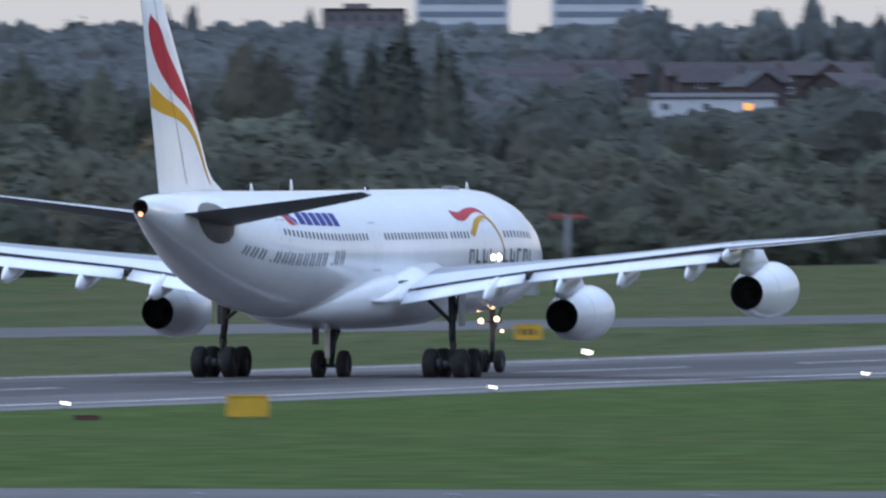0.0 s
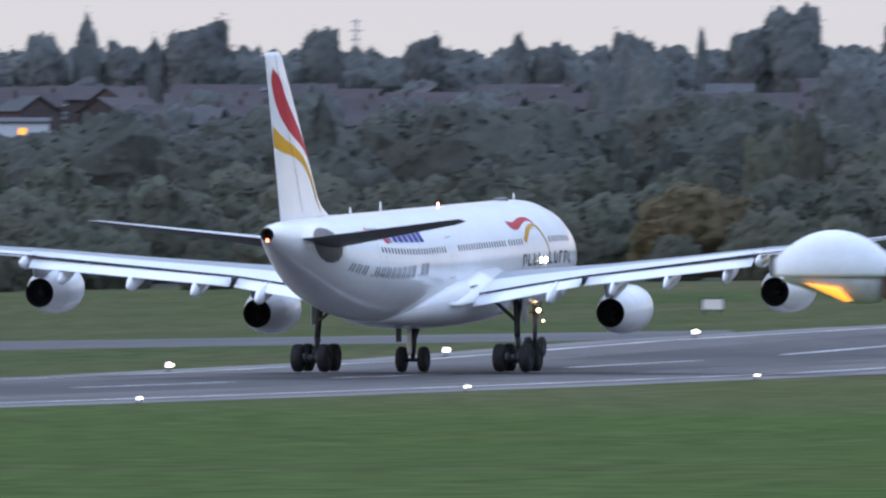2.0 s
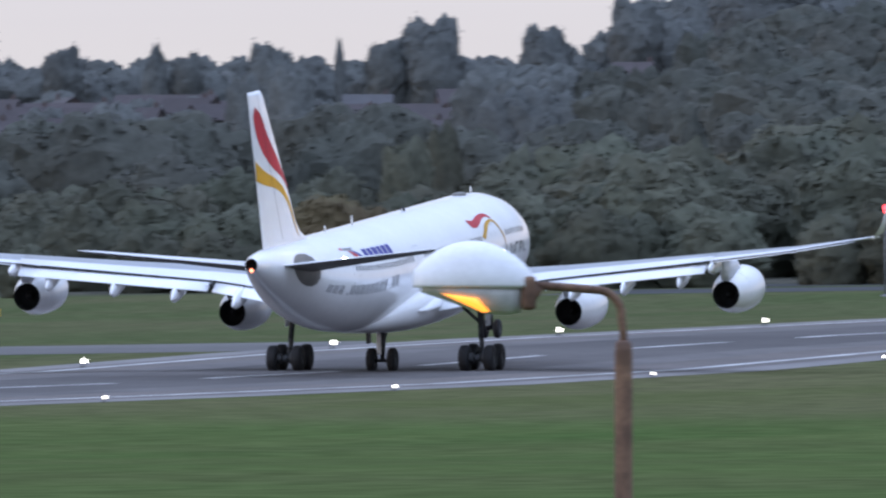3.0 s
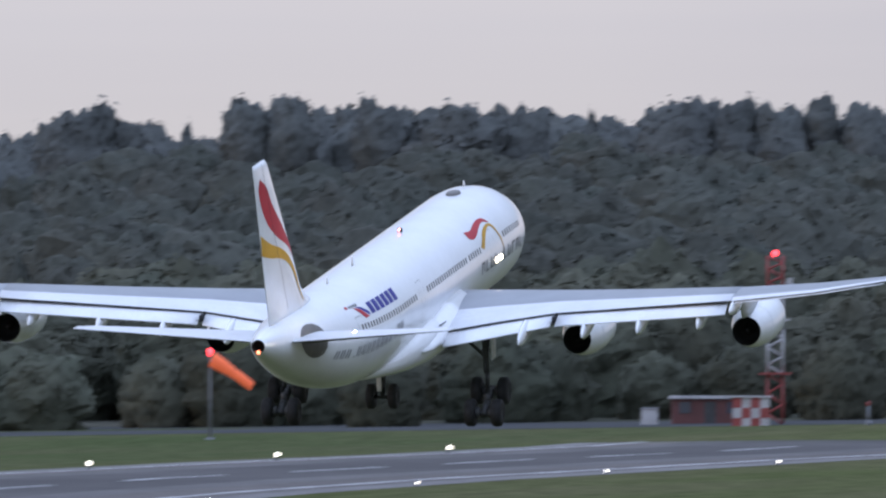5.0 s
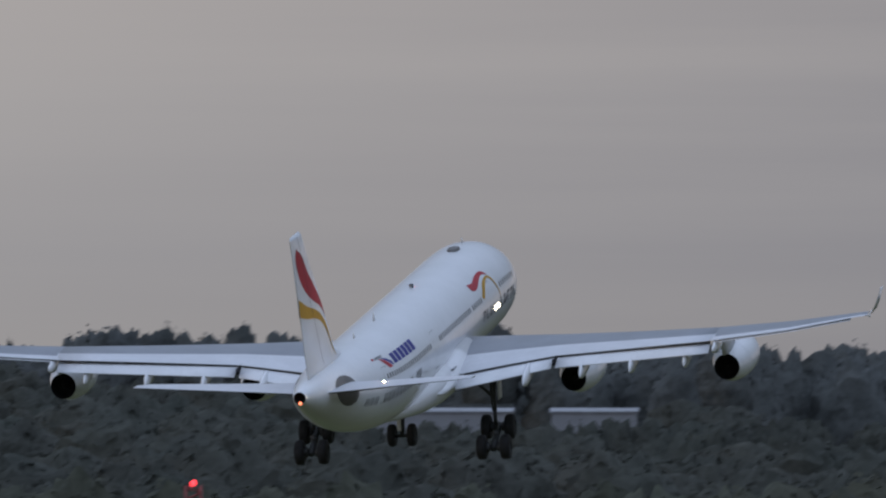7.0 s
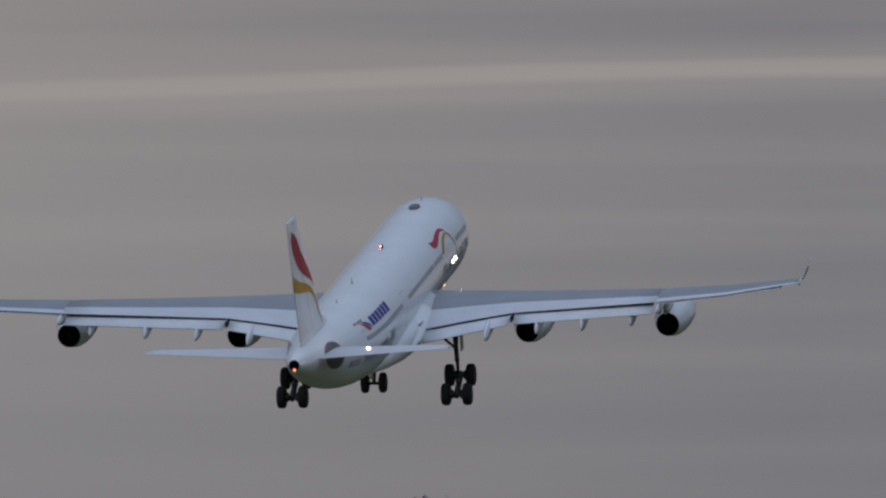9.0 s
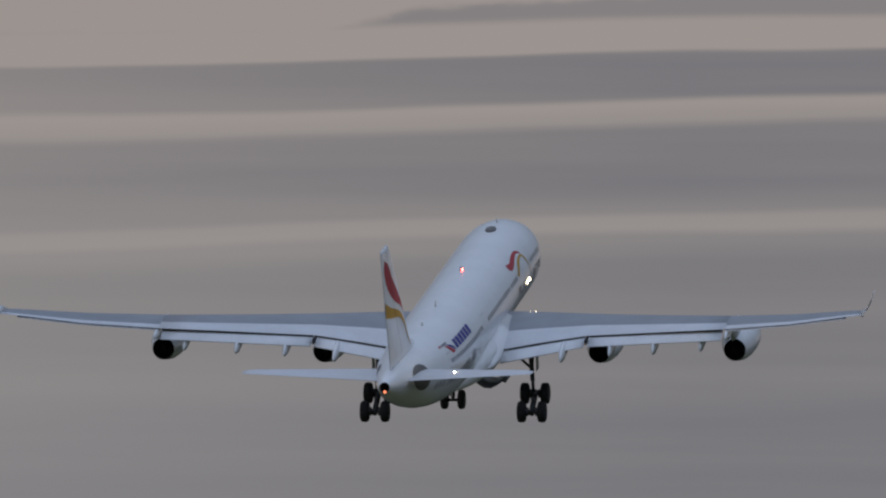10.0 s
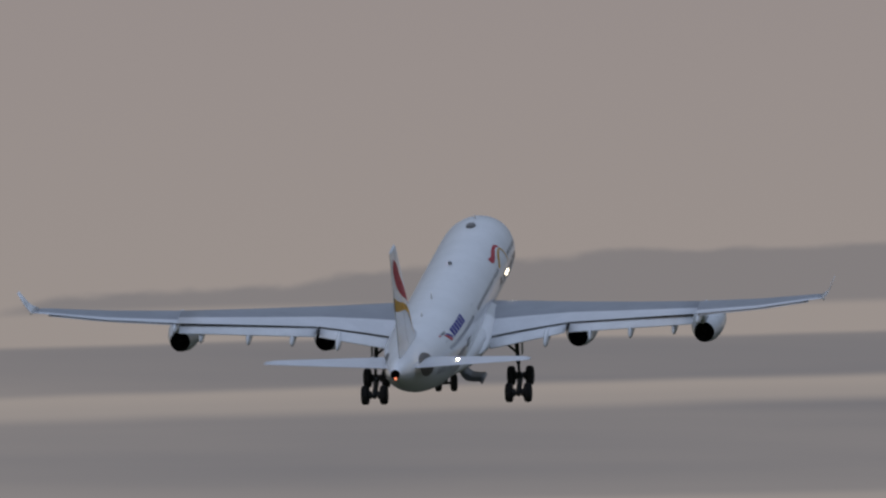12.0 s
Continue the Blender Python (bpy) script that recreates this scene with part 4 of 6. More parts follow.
    part("roof_hatch", bm, TITAN, fus, "low grey oval dome on the roof")
    for y, h in ((-13.5, 0.35), (-7.3, 0.5), (21.0, 0.3), (4.5, 0.12)):
        bm = bmesh.new()
        loft(bm, [[(-0.03, y + 0.22, 8.38), (0.03, y + 0.22, 8.38), (0.03, y - 0.18, 8.38), (-0.03, y - 0.18, 8.38)],
                  [(-0.012, y + 0.02, 8.40 + h), (0.012, y + 0.02, 8.40 + h), (0.012, y - 0.16, 8.40 + h), (-0.012, y - 0.16, 8.40 + h)]])
        part("blade_antenna", bm, SIGN_INK, fus, "thin roof aerial")
    # lamps on the skin and the wing roots
    for y in (15.4, 16.5):
        bm = bmesh.new()
        bmesh.ops.create_uvsphere(bm, u_segments=14, v_segments=8, radius=0.16, matrix=Matrix.Translation(skin(y, -5, -0.05)))
        part("wing_lamp", bm, LAMP_WHITE, fus, "glowing warm lamp in the fuselage side")
    for x, y, z in ((4.05, 8.42, 4.71), (4.45, 8.16, 4.77)):
        bm = bmesh.new()
        bmesh.ops.create_uvsphere(bm, u_segments=14, v_segments=8, radius=0.065, matrix=Matrix.Translation((x, y, z)))
        part("landing_lamp", bm, LAMP_WHITE, fus, "glowing wing-root landing lamp")
    # turning beacon: a bright lamp inside a hood with one open side
    bm = bmesh.new()
    bmesh.ops.create_uvsphere(bm, u_segments=14, v_segments=8, radius=0.09, matrix=Matrix.Translation((0, 4.6, 8.475)))
    part("beacon_lamp", bm, BEACON_GLOW, fus, "bright red beacon lamp")
    bm = bmesh.new()
    arc = [radians(42 + k * 276 / 24) for k in range(25)]
    for r0, r1, z0, z1 in ((0.115, 0.125, -0.20, 0.10), (0.0, 0.125, 0.10, 0.115)):
        loft(bm, [[(r0 * math.cos(a), r0 * math.sin(a), z0), (r1 * math.cos(a), r1 * math.sin(a), z0), (r1 * math.cos(a), r1 * math.sin(a), z1), (r0 * math.cos(a), r0 * math.sin(a), z1)] for a in (arc if r0 else [radians(k * 15) for k in range(25)])])
    BEACON_HOODS.append(part("beacon_hood", bm, MATT_BLACK, fus, "small dark turning beacon hood"))
    BEACON_HOODS[0].matrix_basis = pose(0, 4.6, 8.47)
    # fin and rudder
    FIN = [(8.3, -18.0, -27.6), (8.55, -18.6, -27.72), (8.9, -19.7, -27.85), (9.4, -20.5, -28.0), (11.05, -22.0, -28.55), (13.4, -24.2, -29.35), (15.1, -25.85, -29.93), (16.6, -27.3, -30.45), (16.85, -27.75, -30.55)]

    def fin_half(y, z):
        le, te = lerp_table(FIN, z)
        u = min(1, max(0, (le - y) / (le - te)))
        return 0.085 * (le - te) * 5 * (0.2969 * math.sqrt(u) - 0.126 * u - 0.3516 * u * u + 0.2843 * u ** 3 - 0.1015 * u ** 4) + 0.01

    bm = bmesh.new()
    rings = []
    for z, le, te in FIN:
        us = [0.5 * (1 - math.cos(math.pi * i / 12)) for i in range(13)]
        k = 0.35 if z > 16.8 else 1.0
        rings.append([(k * fin_half(le + (te - le) * u, z), le + (te - le) * u, z) for u in us] + [(-k * fin_half(le + (te - le) * u, z), le + (te - le) * u, z) for u in reversed(us[1:-1])])
    loft(bm, rings)
    fin = part("fin", bm, WHITE, ac, "tall white tail fin with red and gold ribbons")

    def fin_ribbon(pairs, mat, name, label, lift):
        for s in (1, -1):
            bm = bmesh.new()
            rows = []
            for (ya, za), (yb, zb) in refine(pairs):
                row = []
                for k in range(5):
                    y, z = ya + (yb - ya) * k / 4, za + (zb - za) * k / 4
                    le, te = lerp_table(FIN, z)
                    y = min(le - 0.02, max(te + 0.02, y))
                    row.append(bm.verts.new((s * (fin_half(y, z) + lift), y, z)))
                rows.append(row)
            for a, b in zip(rows, rows[1:]):
                for i in range(4):
                    bm.faces.new((a[i], a[i + 1], b[i + 1], b[i]))
            part(name, bm, mat, fin, label)

    fin_ribbon([((-29.25, 16.1), (-29.2, 16.0)), ((-29.5, 15.5), (-28.1, 15.5)), ((-28.95, 14.5), (-27.05, 14.5)), ((-27.85, 13.53), (-25.75, 13.6)), ((-26.14, 12.68), (-24.2, 12.6)), ((-24.0, 11.95), (-22.95, 11.75)), ((-22.5, 11.2), (-22.35, 11.1))],
               RED, "fin_ribbon", "red curved ribbon", 0.012)
    fin_ribbon([((-29.1, 13.15), (-28.9, 12.1)), ((-27.41, 12.51), (-27.39, 11.78)), ((-25.7, 12.08), (-25.69, 11.54)), ((-23.99, 11.47), (-24.15, 11.1)), ((-22.43, 10.49), (-22.77, 10.32)), ((-21.3, 9.2), (-21.5, 9.15)), ((-20.9, 8.75), (-21.0, 8.72))],
               YELLOW, "fin_ribbon", "gold curved ribbon", 0.014)
    fin_ribbon([((-29.0, 16.8), (-28.96, 16.8)), ((-27.02, 13.3), (-26.97, 13.3)), ((-25.7, 11.1), (-25.65, 11.1)), ((-24.37, 8.75), (-24.32, 8.75))], MATT_BLACK, "rudder_hinge", "dark rudder hinge line", 0.016)
    # horizontal stabilizer
    for s in (1, -1):
        bm = bmesh.new()
        rings = []
        for x, yl, yt, z, th in ((0.3, -21.0, -27.0, 7.15, 0.10), (1.5, -21.7, -27.15, 7.30, 0.10), (5.5, -24.6, -28.3, 7.85, 0.095), (9.0, -27.1, -29.35, 8.33, 0.09), (9.65, -27.9, -29.5, 8.43, 0.06)):
            dz = 0.045 * (yl - yt)
            rings.append([(s * p.x, p.y, p.z) for p in foil((x, yl, z - dz), (x, yt, z + dz), th, 9)])
        loft(bm, rings)
        # lower faces take the darker grey
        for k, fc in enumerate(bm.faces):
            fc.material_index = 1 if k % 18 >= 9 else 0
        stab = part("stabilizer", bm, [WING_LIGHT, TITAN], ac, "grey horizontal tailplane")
        bm = bmesh.new()
        loft(bm, [[(s * x, y + 0.03, z + 0.16 - 0.012 * x), (s * x, y - 0.03, z + 0.15 - 0.012 * x), (s * x, y - 0.03, z + 0.1 - 0.012 * x), (s * x, y + 0.03, z + 0.1 - 0.012 * x)] for x, y, z in ((1.6, -25.6, 7.43), (9.0, -28.65, 8.35))])
        part("elevator_hinge", bm, MATT_BLACK, stab, "dark elevator hinge line")
        pr = []
        for k in range(9):
            a = math.pi * k / 8
            y = -24.1 + 1.75 * math.cos(a)
            hh = 33 * math.sin(a) + 1
            pr.append(((y, 10 + hh), (y, 10 - hh)))
        if s < 0:
            pr = [((a[0], 180 - a[1]), (b[0], 180 - b[1])) for a, b in pr]
        skin_patch("stabilizer_apron", TITAN, fus, pr, "dark worn oval plate at the tailplane root", 0.012, 8)
    bm = bmesh.new()
    bmesh.ops.create_uvsphere(bm, u_segments=12, v_segments=8, radius=0.055, matrix=Matrix.Translation((4.0, -25.7, 7.80)))
    part("logo_lamp", bm, LOGO_GLOW, ac, "small glowing lamp on the tailplane")
    for s in (1, -1):
        before = set(ac.children)
        make_wing(ac, s)
        WING_PARTS.append((s, [c for c in ac.children if c not in before]))
    make_gear(ac)
    # main gear bay doors under the belly, hinged near the keel
    for s in (1, -1):
        bm = bmesh.new()
        # S-shaped section: bulged along the belly, its lip turned out at the free edge
        sec = [(0.0, 0.0), (0.62, -0.30), (1.15, -0.45), (1.65, -0.44), (2.05, -0.22), (2.30, 0.20), (2.46, 0.62), (2.70, 0.68)]
        th = [0.07, 0.10, 0.12, 0.12, 0.11, 0.10, 0.10, 0.06]
        loft(bm, [[(s * x, -1.5, z), (s * x, 1.7, z), (s * x, 1.7, z + t), (s * x, -1.5, z + t)] for (x, z), t in zip(sec, th)])
        # the dark grey puts the shade of the inner side into the colour
        d = part("main_gear_bay_door", bm, INK_SOFT, ac, "curved main gear bay door, coloured dark for its shaded inside")
        d.matrix_basis = pose(s * 1.0, 0.6, 2.75)
        BAY_DOORS.append((d, s))
    return ac


AIRLINER = make_airliner()


# ---------------------------------------------------------------- trees
rng = np.random.default_rng(7)


def leaf_mesh(name, V, F, NR, mat):
    me = bpy.data.meshes.new(name)
    me.from_pydata(V.tolist(), [], F.tolist())
    me.materials.append(mat)
    me.polygons.foreach_set("use_smooth", [True] * len(me.polygons))
    me.normals_split_custom_set_from_vertices(NR.tolist())
    return me


def dome_crown(h, w, count, size, seed, nu=20, nv=12, rough=1.0, point=1.0, fringe=0.06):
    """A full crown: a lumpy leaf mass, closed down to its skirt, set with small bent clumps that break its outline."""
    r = np.random.default_rng(seed)
    off = Vector((seed * 3.7, seed * 1.3, 0))

    def surface(th, ph):
        rr = math.sin(th) ** (0.95 * point)
        u = Vector((math.sin(th) * math.cos(ph), math.sin(th) * math.sin(ph), math.cos(th)))
        k = 1 + rough * (0.26 * noise.noise(u * 1.9 + off) + 0.20 * noise.noise(u * 4.3 + off) + 0.10 * noise.noise(u * 9.5 + off))
        return Vector((0.5 * w * rr * k * math.cos(ph), 0.5 * w * rr * k * math.sin(ph), h * (0.348 + 0.612 * math.cos(th) * (k if th < 1.57 else 1)))), u

    V, NR, F = [], [], []
    for j in range(nv + 1):
        th = 0.02 + (0.68 * math.pi) * j / nv
        for i in range(nu):
            p, u = surface(th, 2 * math.pi * (i + 0.5 * (j % 2)) / nu)
            V.append(tuple(p))
            NR.append(tuple((u * 0.65 + Vector((0, 0, 0.3))).normalized()))
    for j in range(nv):
        for i in range(nu):
            a0, a1 = j * nu + i, j * nu + (i + 1) % nu
            F += [(a0, a0 + nu, a1), (a1, a0 + nu, a1 + nu)]
    for _ in range(count):
        th, ph = math.acos(0.97 - 1.42 * r.random()), r.uniform(0, 2 * math.pi)
        p, u = surface(th, ph)
        c = Vector((0, 0, h * 0.35))
        p = np.array(c + (p - c) * (1 + fringe * r.random()))
        d = np.array(u)
        n = d + 0.22 * r.normal(size=3)
        n /= np.linalg.norm(n)
        n = n if n @ d > 0 else -n
        a = np.cross(n, r.normal(size=3))
        a /= np.linalg.norm(a)
        b = np.cross(n, a)
        sz = size * (0.5 + 0.9 * r.random())
        t = sz * (0.6 + 0.5 * r.random())
        bend = n * sz * (0.15 + 0.3 * r.random())
        i = len(V)
        V += [tuple(p - a * sz - bend), tuple(p - b * t), tuple(p + a * sz - bend), tuple(p + b * t)]
        q = Vector(d * 0.65 + n * 0.08 + np.array((0, 0, 0.3))).normalized()
        NR += [tuple(q)] * 4
        F += [(i, i + 1, i + 3), (i + 1, i + 2, i + 3)]
    V, F, NR = np.array(V), np.array(F), np.array(NR)
    V[:, 2] *= h / np.percentile(V[:, 2], 99.7)
    return V, F, NR


def tree_kind(label, height, width, count, size, mat, limbs=5, trunk=0.22, seed=1, bare=0.35, point=1.0):
    """Trunk with limbs, and a crown; kept below ground until copied."""
    t = thing("tree", label, "tree", "trees round the airfield")
    bm = bmesh.new()
    r = random.Random(seed)
    pts = [(0, 0, -0.6), (0.05, 0, 0.4), (r.uniform(-.1, .1), r.uniform(-.1, .1), height * 0.4), (r.uniform(-.3, .3), r.uniform(-.3, .3), height * 0.85)]
    tube(bm, pts, [trunk * 1.5, trunk * 1.1, trunk * 0.8, trunk * 0.15], 8)
    for i in range(limbs):
        a = i * 2.4 + r.uniform(-.4, .4)
        z0 = height * (bare + 0.4 * i / limbs)
        ln = height * r.uniform(0.18, 0.3)
        tube(bm, [(0, 0, z0), (math.cos(a) * ln * .5, math.sin(a) * ln * .5, z0 + ln * .45), (math.cos(a) * ln, math.sin(a) * ln, z0 + ln * .75)], [trunk * .5, trunk * .3, trunk * .08], 6)
    part("trunk", bm, BARK, t)
    crown = new("crown", leaf_mesh("crown", *dome_crown(height, width, count, size, seed, 28, 18, 1.15, point), mat))
    crown.parent = t
    return t


KINDS = {}


def make_kinds():
    K = KINDS
    K["oak"] = tree_kind("broad dark green tree in full leaf", 10, 10, 1500, 0.21, LEAF, seed=3)
    K["ash"] = tree_kind("tall uneven green broadleaf tree", 10, 7.5, 1400, 0.20, LEAF, seed=5)
    K["lime"] = tree_kind("dense rounded green tree", 10, 8.5, 1500, 0.20, LEAF, seed=8)
    K["autumn"] = tree_kind("bushy tree turning autumn brown", 10, 9, 1400, 0.21, LEAF_AUTUMN, seed=21)
    K["poplar"] = tree_kind("tall narrow dark poplar", 10, 2.7, 1300, 0.15, NEEDLE, seed=31, limbs=4, bare=0.2, point=1.25)
    K["scrub"] = tree_kind("low bushy scrub tree at the field's edge", 6, 8.5, 1300, 0.20, LEAF, seed=51, limbs=3, bare=0.2)


WIDTHS = {"oak": 10.0, "ash": 7.5, "lime": 8.5, "autumn": 9.0, "poplar": 2.7, "scrub": 8.5}


def plant(kind, az, d, height, width=None):
    k = KINDS[kind]
    sz = height / (6.0 if kind == "scrub" else 10.0)
    sx = (width / WIDTHS[kind]) if width else sz
    p = polar(az, d)
    m = Matrix.Translation((p.x, p.y, p.z - 0.3)) @ Matrix.Rotation(rng.uniform(0, 6.28), 4, "Z") @ Matrix.Diagonal((sx, sx, sz, 1))
    copy_thing(k, m)


FAR = []
FAR_CROWNS = []


def far_tree(shape, az, d, height, width, lift=0.0):
    """A tree of the woods on the hill, past counting: gathered into one mass."""
    V, F, NR = FAR_CROWNS[shape]
    p = polar(az, d)
    a = rng.uniform(0, 6.28)
    c, s = math.cos(a), math.sin(a)
    R = np.array([[c, -s, 0], [s, c, 0], [0, 0, 1]])
    w0 = (10.0, 8.0, 2.7, 9.6, 9.6)[shape]
    # True takes the darker leaves; the far rest get the haze-greyed colour
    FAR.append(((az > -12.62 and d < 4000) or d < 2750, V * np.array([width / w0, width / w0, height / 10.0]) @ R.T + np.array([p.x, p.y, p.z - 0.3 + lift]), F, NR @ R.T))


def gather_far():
    for east, name, label, leaf in ((False, "hillside_trees", "trees with haze-greyed leaf colour on the distant ridge and among the hillside houses", LEAF_HAZED),
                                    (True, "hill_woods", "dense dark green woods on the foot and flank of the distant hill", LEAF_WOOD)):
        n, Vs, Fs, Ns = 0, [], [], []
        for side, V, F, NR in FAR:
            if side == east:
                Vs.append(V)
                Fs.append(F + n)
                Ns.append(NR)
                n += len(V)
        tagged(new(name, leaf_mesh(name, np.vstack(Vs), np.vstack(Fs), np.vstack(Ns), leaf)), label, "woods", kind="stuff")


# trees that stand out on the ridge: heading, height of the top above the level, width, in degrees
RIDGE_WEST = ((-17.25, .628, .13), (-17.08, .630, .20), (-16.815, .676, .03), (-16.744, .676, .055), (-16.41, .665, .06), (-16.56, .625, .12), (-15.473, .665, .20),
              (-15.30, .612, .14), (-15.124, .660, .15), (-14.997, .722, .08), (-14.90, .644, .12), (-14.806, .652, .08), (-14.686, .705, .24), (-14.338, .676, .13),
              (-14.05, .660, .13), (-13.79, .665, .08), (-13.70, .64, .10), (-13.47, .668, .18), (-13.27, .680, .035), (-13.01, .742, .21), (-13.13, .69, .16),
              (-12.70, .715, .16), (-12.445, .80, .17))
RIDGE_EAST = ((-12.104, .905, .30), (-11.97, .86, .12), (-11.80, .845, .05), (-11.635, .918, .15), (-11.516, .918, .16), (-11.265, .918, .17), (-11.04, .898, .36), (-10.85, .875, .2),
              (-10.66, .880, .05), (-10.40, .910, .28), (-10.27, .918, .2), (-10.14, .895, .2), (-10.016, .923, .10), (-9.89, .885, .15), (-9.47, .872, .09),
              (-9.309, .924, .17), (-9.127, .855, .2), (-8.648, .876, .16), (-8.05, .916, .20), (-7.62, .879, .14), (-7.154, .898, .16), (-6.7, .88, .2))


def ridge_top(az):
    """The even tops of the woods between them."""
    e = .622 + .19 * smooth_step(-12.72, -12.30, az) + .034 * smooth_step(-12.2, -12.05, az) - .04 * smooth_step(-11.86, -11.78, az) + .085 * smooth_step(-11.72, -11.6, az)
    return e - .034 * smooth_step(-10.9, -10.7, az) + .036 * smooth_step(-10.58, -10.5, az) - .047 * smooth_step(-9.87, -9.77, az) + .016 * smooth_step(-9.2, -9.0, az)


# headings and heights at which the view opens on the white buildings
CLEAR = ((-15.58, -15.0, 0.372), (-13.68, -13.33, 0.26), (-12.58, -12.3, 0.46), (-9.8, -8.9, 0.650))


def make_woods():
    make_kinds()
    FAR_CROWNS.append(dome_crown(10, 10, 560, 0.24, 60, 20, 12, 1.15))
    FAR_CROWNS.append(dome_crown(10, 8, 520, 0.23, 61, 20, 12, 1.15))
    FAR_CROWNS.append(dome_crown(10, 2.7, 420, 0.15, 62, point=1.3))
    FAR_CROWNS.append(dome_crown(10, 9, 900, 0.24, 64, 26, 18, 1.1))
    FAR_CROWNS.append(dome_crown(10, 9, 900, 0.24, 65, 26, 18, 1.25))
    az = -18.3
    while az < -5.0:                                   # the ridge
        for d, sink in ((4200, 0.0), (4120, 0.03)):
            a = az + rng.uniform(-.02, .02)
            e = ridge_top(a) - sink - rng.uniform(-0.006, 0.010)
            h = max(6.0, EYE_Z + d * math.tan(radians(e)) - polar(a, d).z + 0.3)
            far_tree(int(rng.random() < 0.5) + 3 * (sink < 0.01 and rng.random() < 0.3), a, d + rng.uniform(-20, 20), h, rng.uniform(10, 15) * (1 if sink < 0.01 else 1.3))
        az += rng.uniform(0.06, 0.12)
    for az, el, w in RIDGE_WEST + RIDGE_EAST:
        d = 4060
        h = EYE_Z + d * math.tan(radians(el)) - polar(az, d).z + 0.3
        wide = max(2.6, radians(w) * d)
        tall = h if w <= 0.08 else min(h, wide * 1.35)          # the crown sits high on its stem
        far_tree(2 if w <= 0.08 else 3 + int(rng.random() < 0.5), az, d, tall, wide, h - tall)
    for i in range(980):                               # wooded slope, thinner where the houses are
        az = rng.uniform(-18.2, -5.2)
        d = 1950 + 2050 * rng.random() ** 0.8
        built = az < -12.3
        if (built and az > -16 and rng.random() < 0.1 and d > 2600) or (az > -8.4 and rng.random() < 0.5):
            continue
        h = rng.uniform(5.5, 9) if built and az > -16 and d > 2500 else rng.uniform(9.5, 15)
        shape = 2 if rng.random() < 0.03 else int(rng.random() < 0.5)
        up = math.degrees(math.atan2(polar(az, d).z + h - EYE_Z, d))
        if any(a0 < az < a1 and up > low for a0, a1, low in CLEAR) and d < 4000:
            continue
        far_tree(shape, az, d, h * (1.1 if shape == 2 else 1), rng.uniform(3, 4.5) if shape == 2 else h * rng.uniform(0.85, 1.3))
    for az, el, w, d in ((-13.461, .66, .15, 3600), (-13.40, .61, .14, 3560), (-13.53, .58, .12, 3580), (-14.35, .52, .16, 3300), (-10.42, .72, .40, 3300), (-12.30, .58, .2, 3500), (-13.9, .5, .2, 3300), (-12.0, .66, .3, 3500)):
        p = polar(az, d)
        far_tree(0, az, d, EYE_Z + d * math.tan(radians(el)) - p.z + 0.3, radians(w) * d)
    for a0, a1, el, d in ((-15.58, -15.0, .374, 2500), (-9.85, -8.5, .648, 3000), (-12.86, -12.2, .60, 3300), (-12.8, -12.2, .54, 3000)):   # trees before the long pale buildings
        az = a0
        while az < a1:
            e = el + rng.uniform(-.008, .006)
            far_tree(int(rng.random() < 0.5), az, d, EYE_Z + d * math.tan(radians(e)) - polar(az, d).z + 0.3, rng.uniform(9, 13))
            az += 0.09
    gather_far()
    # belt along the airfield
    for d, step, lo, hi in ((1655, 0.24, 4.0, 6.2), (1700, 0.20, 6.0, 8.5), (1765, 0.21, 7.0, 9.6), (1850, 0.25, 7.5, 10.0)):
        az = -18.0
        while az < -6.6:
            up = 1.0 + 0.40 * smooth_step(-13.2, -12.0, az) + 0.3 * (1 - smooth_step(-16.6, -15.7, az))
            h = rng.uniform(lo, hi) * up
            k = rng.random()
            kind = "scrub" if d == 1655 and k < 0.75 else "autumn" if k > 0.955 else ("oak", "ash", "lime")[int(rng.integers(0, 3))]
            plant(kind, az + rng.uniform(-.06, .06), d + rng.uniform(-18, 18), h, h * rng.uniform(0.95, 1.3))
            az += step * rng.uniform(0.8, 1.2)
    # row of poplars behind the belt
    for kind, az, el, d, wide in (("poplar", -16.347, .585, 1960, 4.3), ("poplar", -16.243, .590, 1990, 3.0), ("poplar", -16.156, .620, 1975, 5.0), ("poplar", -16.029, .585, 1985, 4.0),
                                  ("oak", -16.57, .555, 1990, 8.6), ("ash", -16.80, .48, 1990, 8), ("ash", -17.0, .46, 1990, 9), ("ash", -17.2, .5, 1990, 9)):
        plant(kind, az, d, EYE_Z + d * math.tan(radians(el)) - polar(az, d).z + 0.3, wide)
    for az, el, w, d in ((-12.98, .44, .14, 2050), (-13.08, .40, .16, 2040), (-12.62, .36, .26, 1990), (-12.50, .34, .22, 1960), (-15.33, .33, .22, 2000), (-13.78, .24, .25, 1960), (-13.28, .25, .2, 1950)):
        p = polar(az, d)
        plant("oak", az, d, EYE_Z + d * math.tan(radians(el)) - p.z + 0.3, radians(w) * d)


def drop(models):
    for m in models:
        for o in (*m.children_recursive, m):
            bpy.data.objects.remove(o)


make_woods()
drop(KINDS.values())


